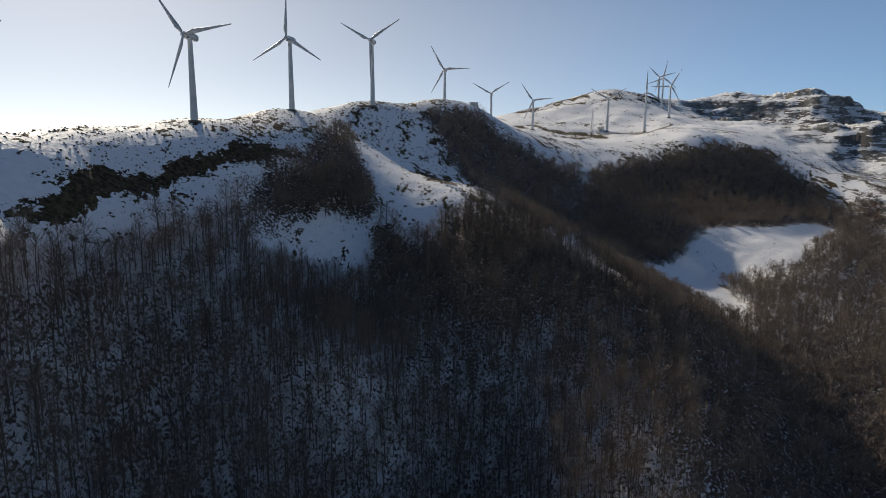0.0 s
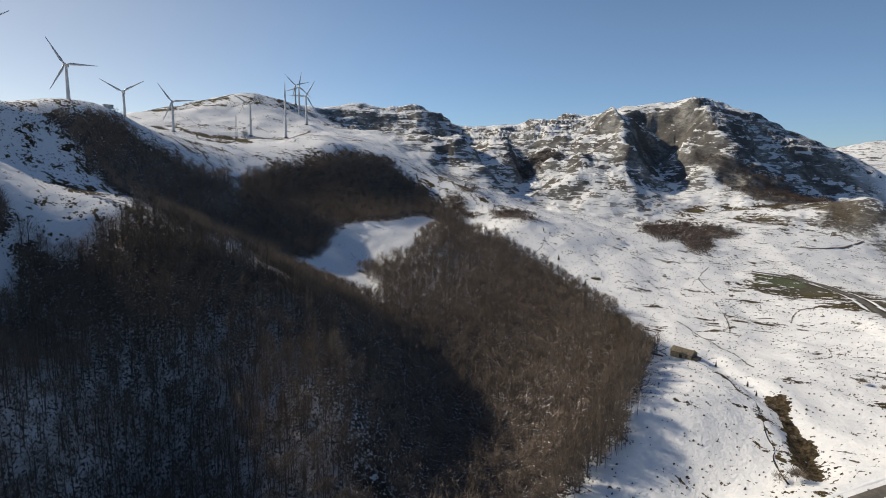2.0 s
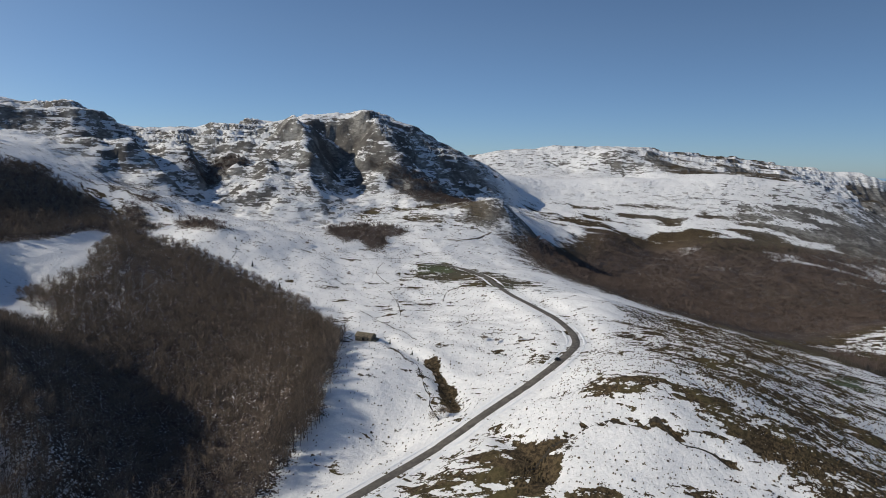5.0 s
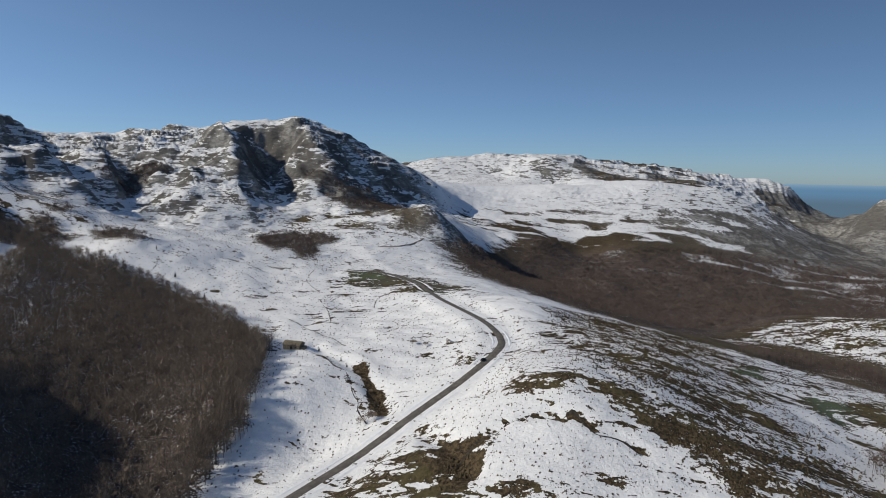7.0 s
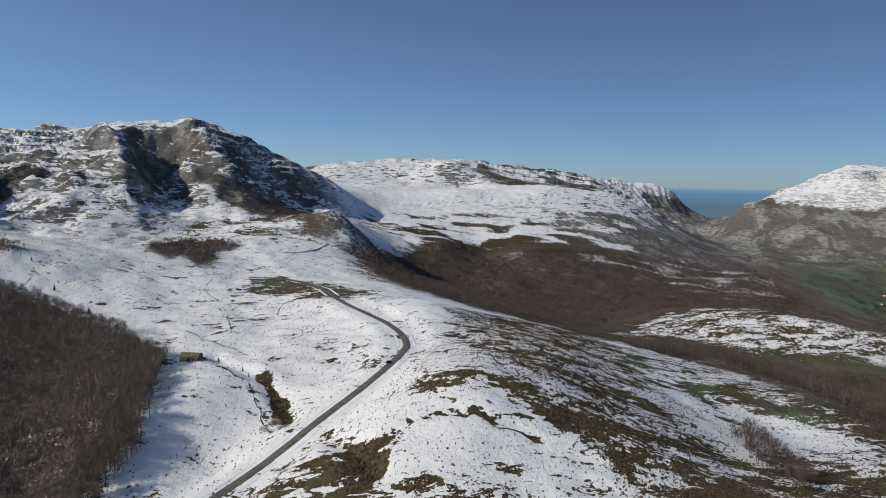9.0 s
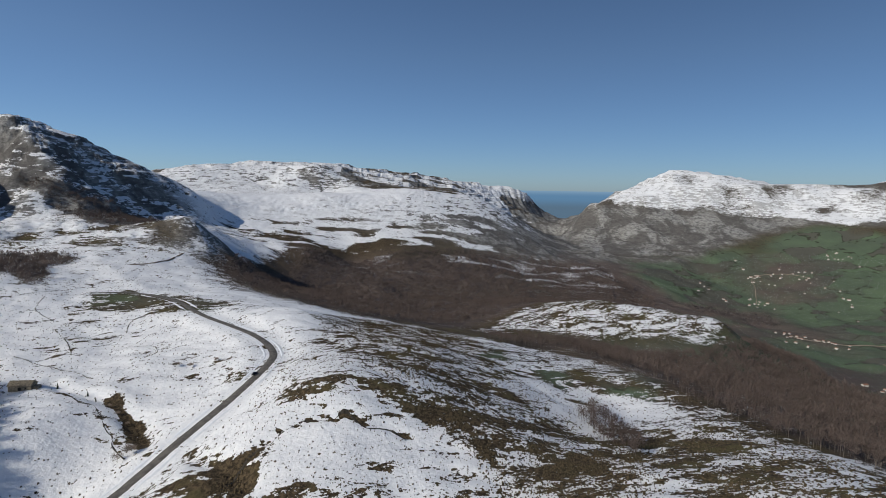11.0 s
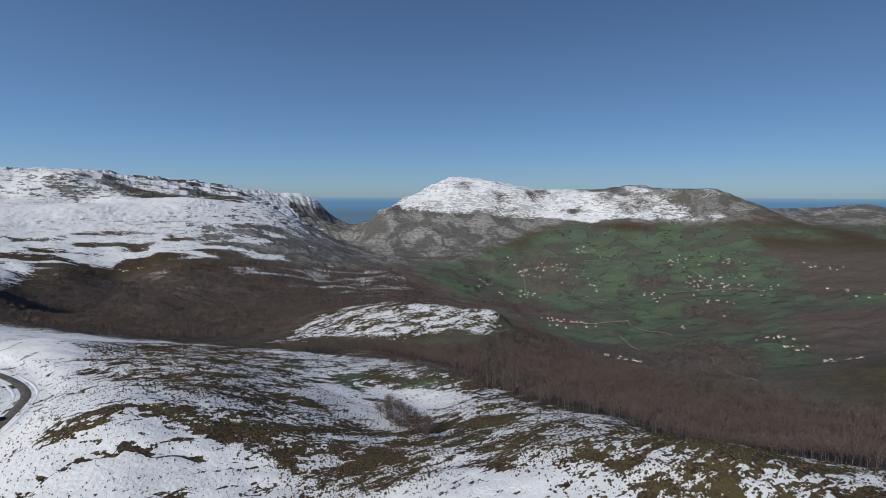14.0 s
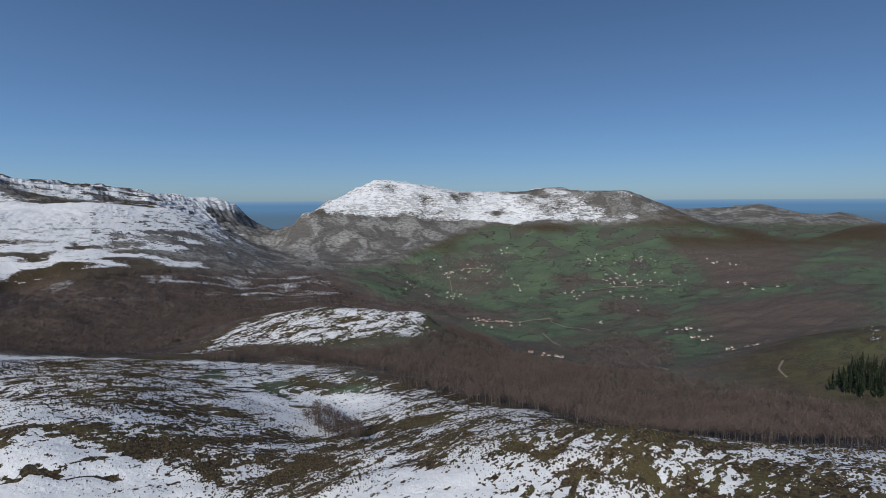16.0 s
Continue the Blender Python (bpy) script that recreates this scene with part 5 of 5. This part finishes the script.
for x, y, scale, kind in ((336, 245, 0.9, 1), (331, 238, 0.7, 0), (298, 56, 0.8, 3), (297, 47, 0.75, 3), (298, 31, 0.6, 3), (206, 43, 1.3, 3), (202, 47, 1.0, 1), (242, 66, 0.6, 3), (250, 74, 0.5, 3), (236, 58, 0.5, 3), (420, 250, 0.8, 3), (395, 215, 0.6, 3), (455, 330, 0.9, 3), (470, 300, 0.8, 3), (188, 118, 0.9, 0), (181, 108, 0.95, 0), (196, 126, 0.8, 0), (176, 104, 0.7, 0), (205, 131, 0.7, 0)):
    lone_tree(x, y, scale, "leafless bush with fine brown twigs in the snow", kind, "bush")
x, y, rng = scattered([(300, -216), (262, -222), (234, -228), (200, -216), (195, -201), (231, -199), (261, -198)], 3.6, 51, thin=0.1)
planted("dell_thicket", x, y, rng, SLOPE_KINDS, [BARK, RED_TWIG], "grey-brown thicket along the dell", "scrub", 0.5, 0.9)

# ---- conifer plantation on the brown hill ----
CONIFERS = [evergreen(90 + k, 15.0, 3.0, 170, 1.2) for k in range(4)]
conifer_shapes = [(mesh_from("trunk", *w, [BARK]), mesh_from("crown", *c, [NEEDLE])) for w, c in CONIFERS]
x, y, rng = scattered([(136, -599), (142, -630), (138, -655), (100, -660), (80, -640), (86, -598), (110, -590)], 5.0, 52)
for px, py in zip(x, y):
    shape = conifer_shapes[int(rng.integers(0, 4))]
    t = thing("conifer", px, py, float(level(px, py)), "dark green conifer of a small plantation", "tree", "conifer plantation", float(rng.uniform(0, 360)))
    t.scale = [float(rng.uniform(0.75, 1.15))] * 3
    new("trunk", shape[0]).parent = t
    new("crown", shape[1]).parent = t


# ---- parked car on the verge ----
def parked_car(x, y, turn_):
    c = thing("car", x, y, float(level(x, y)) + 0.34, "small dark car parked beside the pass road", "car", "", turn_)
    bm = bmesh.new()
    box(bm, -2.1, -0.85, 0.32, 2.1, 0.85, 0.95, 0.16)
    body = part("body", bm, CAR_PAINT, c)
    bm = bmesh.new()
    box(bm, -1.5, -0.72, 0.9, 0.8, 0.72, 1.45, 0.2)
    part("cabin", bm, CAR_GLASS, c, "dark tinted windows")
    for wx in (-1.3, 1.3):
        for wy in (-0.78, 0.78):
            bm = bmesh.new()
            tube(bm, (wx, wy - 0.1, 0.32), (wx, wy + 0.1, 0.32), 0.32, 0.32, 12)
            part("wheel", bm, DARK, c)


CAR_PAINT = plain("car_paint", (0.02, 0.022, 0.03), (0.03, 0.032, 0.04), 1.0, 0.25, bump=0)
CAR_GLASS = plain("car_glass", (0.01, 0.012, 0.014), (0.02, 0.022, 0.024), 1.0, 0.08, bump=0)
parked_car(266, -1.2, -20)


# ---- masts and huts on the plateau ----
def lattice_mast(x, y, tall):
    m = thing("lattice_mast", x, y, float(level(x, y)), "slim grey lattice mast on the snowy plateau", "mast")
    for sx, sy in ((-1, -1), (1, -1), (1, 1), (-1, 1)):
        bm = bmesh.new()
        tube(bm, (1.5 * sx, 1.5 * sy, -0.4), (0.35 * sx, 0.35 * sy, tall), 0.14, 0.09, 5)
        part("leg", bm, GALVANISED, m)
    n = 7
    for k in range(n):
        a, b = k / n, (k + 1) / n
        ra, rb = 1.5 - 1.15 * a, 1.5 - 1.15 * b
        for (x0, y0), (x1, y1) in (((-1, -1), (1, -1)), ((1, -1), (1, 1)), ((1, 1), (-1, 1)), ((-1, 1), (-1, -1))):
            bm = bmesh.new()
            tube(bm, (ra * x0, ra * y0, a * tall), (rb * x1, rb * y1, b * tall), 0.06, 0.06, 4)
            part("brace", bm, GALVANISED, m)


lattice_mast(182, 735, 30)


def plateau_hut(x, y, turn_):
    h = thing("plateau_hut", x, y, float(level(x, y)) - 0.3, "small pale switch hut beside the turbines", "hut", "", turn_)
    bm = bmesh.new()
    box(bm, -3.5, -2, 0, 3.5, 2, 3.0, 0.06)
    part("wall", bm, PLASTER, h)
    bm = bmesh.new()
    box(bm, -3.9, -2.4, 3.0, 3.9, 2.4, 3.3, 0.05)
    part("roof", bm, WALL_STONE, h)
    bm = bmesh.new()
    box(bm, -0.6, -2.05, 0.1, 0.6, -1.9, 2.2)
    part("door", bm, GALVANISED, h)


plateau_hut(196, 748, 20)
plateau_hut(22, 512, 10)
ribbon("service_track", curve_through([(196, 736), (222, 722), (250, 712), (276, 730), (292, 760)], 5.0), 2.6, 0.35, GRAVEL, "bare gravel track between the turbines", "track")
ribbon("service_track", curve_through([(262, 716), (290, 705), (318, 700), (345, 690)], 5.0), 2.4, 0.35, GRAVEL, "bare gravel track along the plateau edge", "track")
for line in ([(885, -986), (860, -968), (839, -960), (790, -958), (736, -961)], [(783, -871), (715, -834), (653, -798)], [(1017, -1258), (996, -1352), (954, -1424), (897, -1442)], [(566, -870), (460, -760), (351, -649), (300, -615)], [(203, -656), (194, -632), (177, -614)], [(1130, -1440), (1080, -1428), (1031, -1393)], [(1219, -934), (1300, -980), (1367, -1016), (1381, -1096), (1319, -1138)], [(957, -841), (909, -879), (885, -986)], [(606, 227), (627, 209), (665, 201), (687, 198)]):
    ribbon("lane", curve_through(line, 8.0), 1.3, 0.7, GRAVEL, "pale narrow lane across the valley fields", "lane")


# ---- houses of the valley ----
def house_shapes(long, wide, eave, top):
    shapes = []
    bm = bmesh.new()
    pts = [(-long, -wide, -2), (long, -wide, -2), (long, wide, -2), (-long, wide, -2), (-long, -wide, eave), (long, -wide, eave), (long, wide, eave), (-long, wide, eave), (-long, 0, top), (long, 0, top)]
    v = [bm.verts.new(p) for p in pts]
    for f in ((0, 1, 5, 4), (2, 3, 7, 6), (1, 2, 6, 9, 5), (3, 0, 4, 8, 7)):
        bm.faces.new([v[i] for i in f])
    shapes.append(("wall", bm, PLASTER))
    bm = bmesh.new()
    for side in (-1, 1):
        slab = [(-long - 0.5, side * (wide + 0.6), eave - 0.3), (long + 0.5, side * (wide + 0.6), eave - 0.3), (long + 0.5, 0, top + 0.1), (-long - 0.5, 0, top + 0.1)]
        low = [bm.verts.new(p) for p in slab]
        high = [bm.verts.new((p[0], p[1], p[2] + 0.3)) for p in slab]
        for f in (low[::-1], high, *[(low[i], low[(i + 1) % 4], high[(i + 1) % 4], high[i]) for i in range(4)]):
            bm.faces.new(f)
    bmesh.ops.recalc_face_normals(bm, faces=bm.faces)
    shapes.append(("roof", bm, RED_TILE))
    for k in range(3):
        for up_ in (1.2, 3.6):
            bm = bmesh.new()
            box(bm, -long * 0.7 + k * long * 0.7 - 0.5, -wide - 0.05, up_, -long * 0.7 + k * long * 0.7 + 0.5, -wide + 0.1, up_ + 1.2)
            shapes.append(("window", bm, DARK))
    out = []
    for nm, bm, mat in shapes:
        me = bpy.data.meshes.new(nm)
        bm.to_mesh(me)
        bm.free()
        me.materials.append(mat)
        out.append((nm, me))
    return out


HOUSES = [house_shapes(6.5, 4.5, 5.6, 8.2), house_shapes(9, 5, 5.2, 8.0), house_shapes(5, 4, 4.6, 6.8)]
rng = np.random.default_rng(77)
for cx, cy, count, reach in ((1367, -1016, 8, 30), (1319, -1138, 6, 34), (1403, -1279, 6, 30), (1203, -1469, 6, 30), (1011, -1195, 5, 26), (1031, -1393, 10, 48), (966, -1439, 9, 46), (794, -1045, 2, 14), (957, -841, 10, 30), (909, -879, 5, 20), (560, -690, 4, 22), (584, -1057, 4, 24), (520, -1006, 3, 18), (379, -891, 4, 20), (1381, -1096, 4, 26), (1219, -934, 5, 24), (1252, -845, 3, 30), (1117, -1594, 4, 40), (925, -1702, 4, 40), (700, -1500, 3, 60), (1150, -1080, 4, 70), (850, -1250, 4, 60)):
    for k in range(round(1.9 * count)):
        hx, hy = cx + rng.normal(0, 0.95 * reach), cy + rng.normal(0, 0.7 * reach)
        h = thing("house", hx, hy, float(level(hx, hy)), "pale farmhouse with a red tiled roof in the valley", "house", "valley houses", float(rng.uniform(0, 180)))
        h.scale = [float(rng.uniform(0.25, 0.43))] * 3
        for nm, me in HOUSES[int(rng.integers(0, 3))]:
            new(nm, me).parent = h
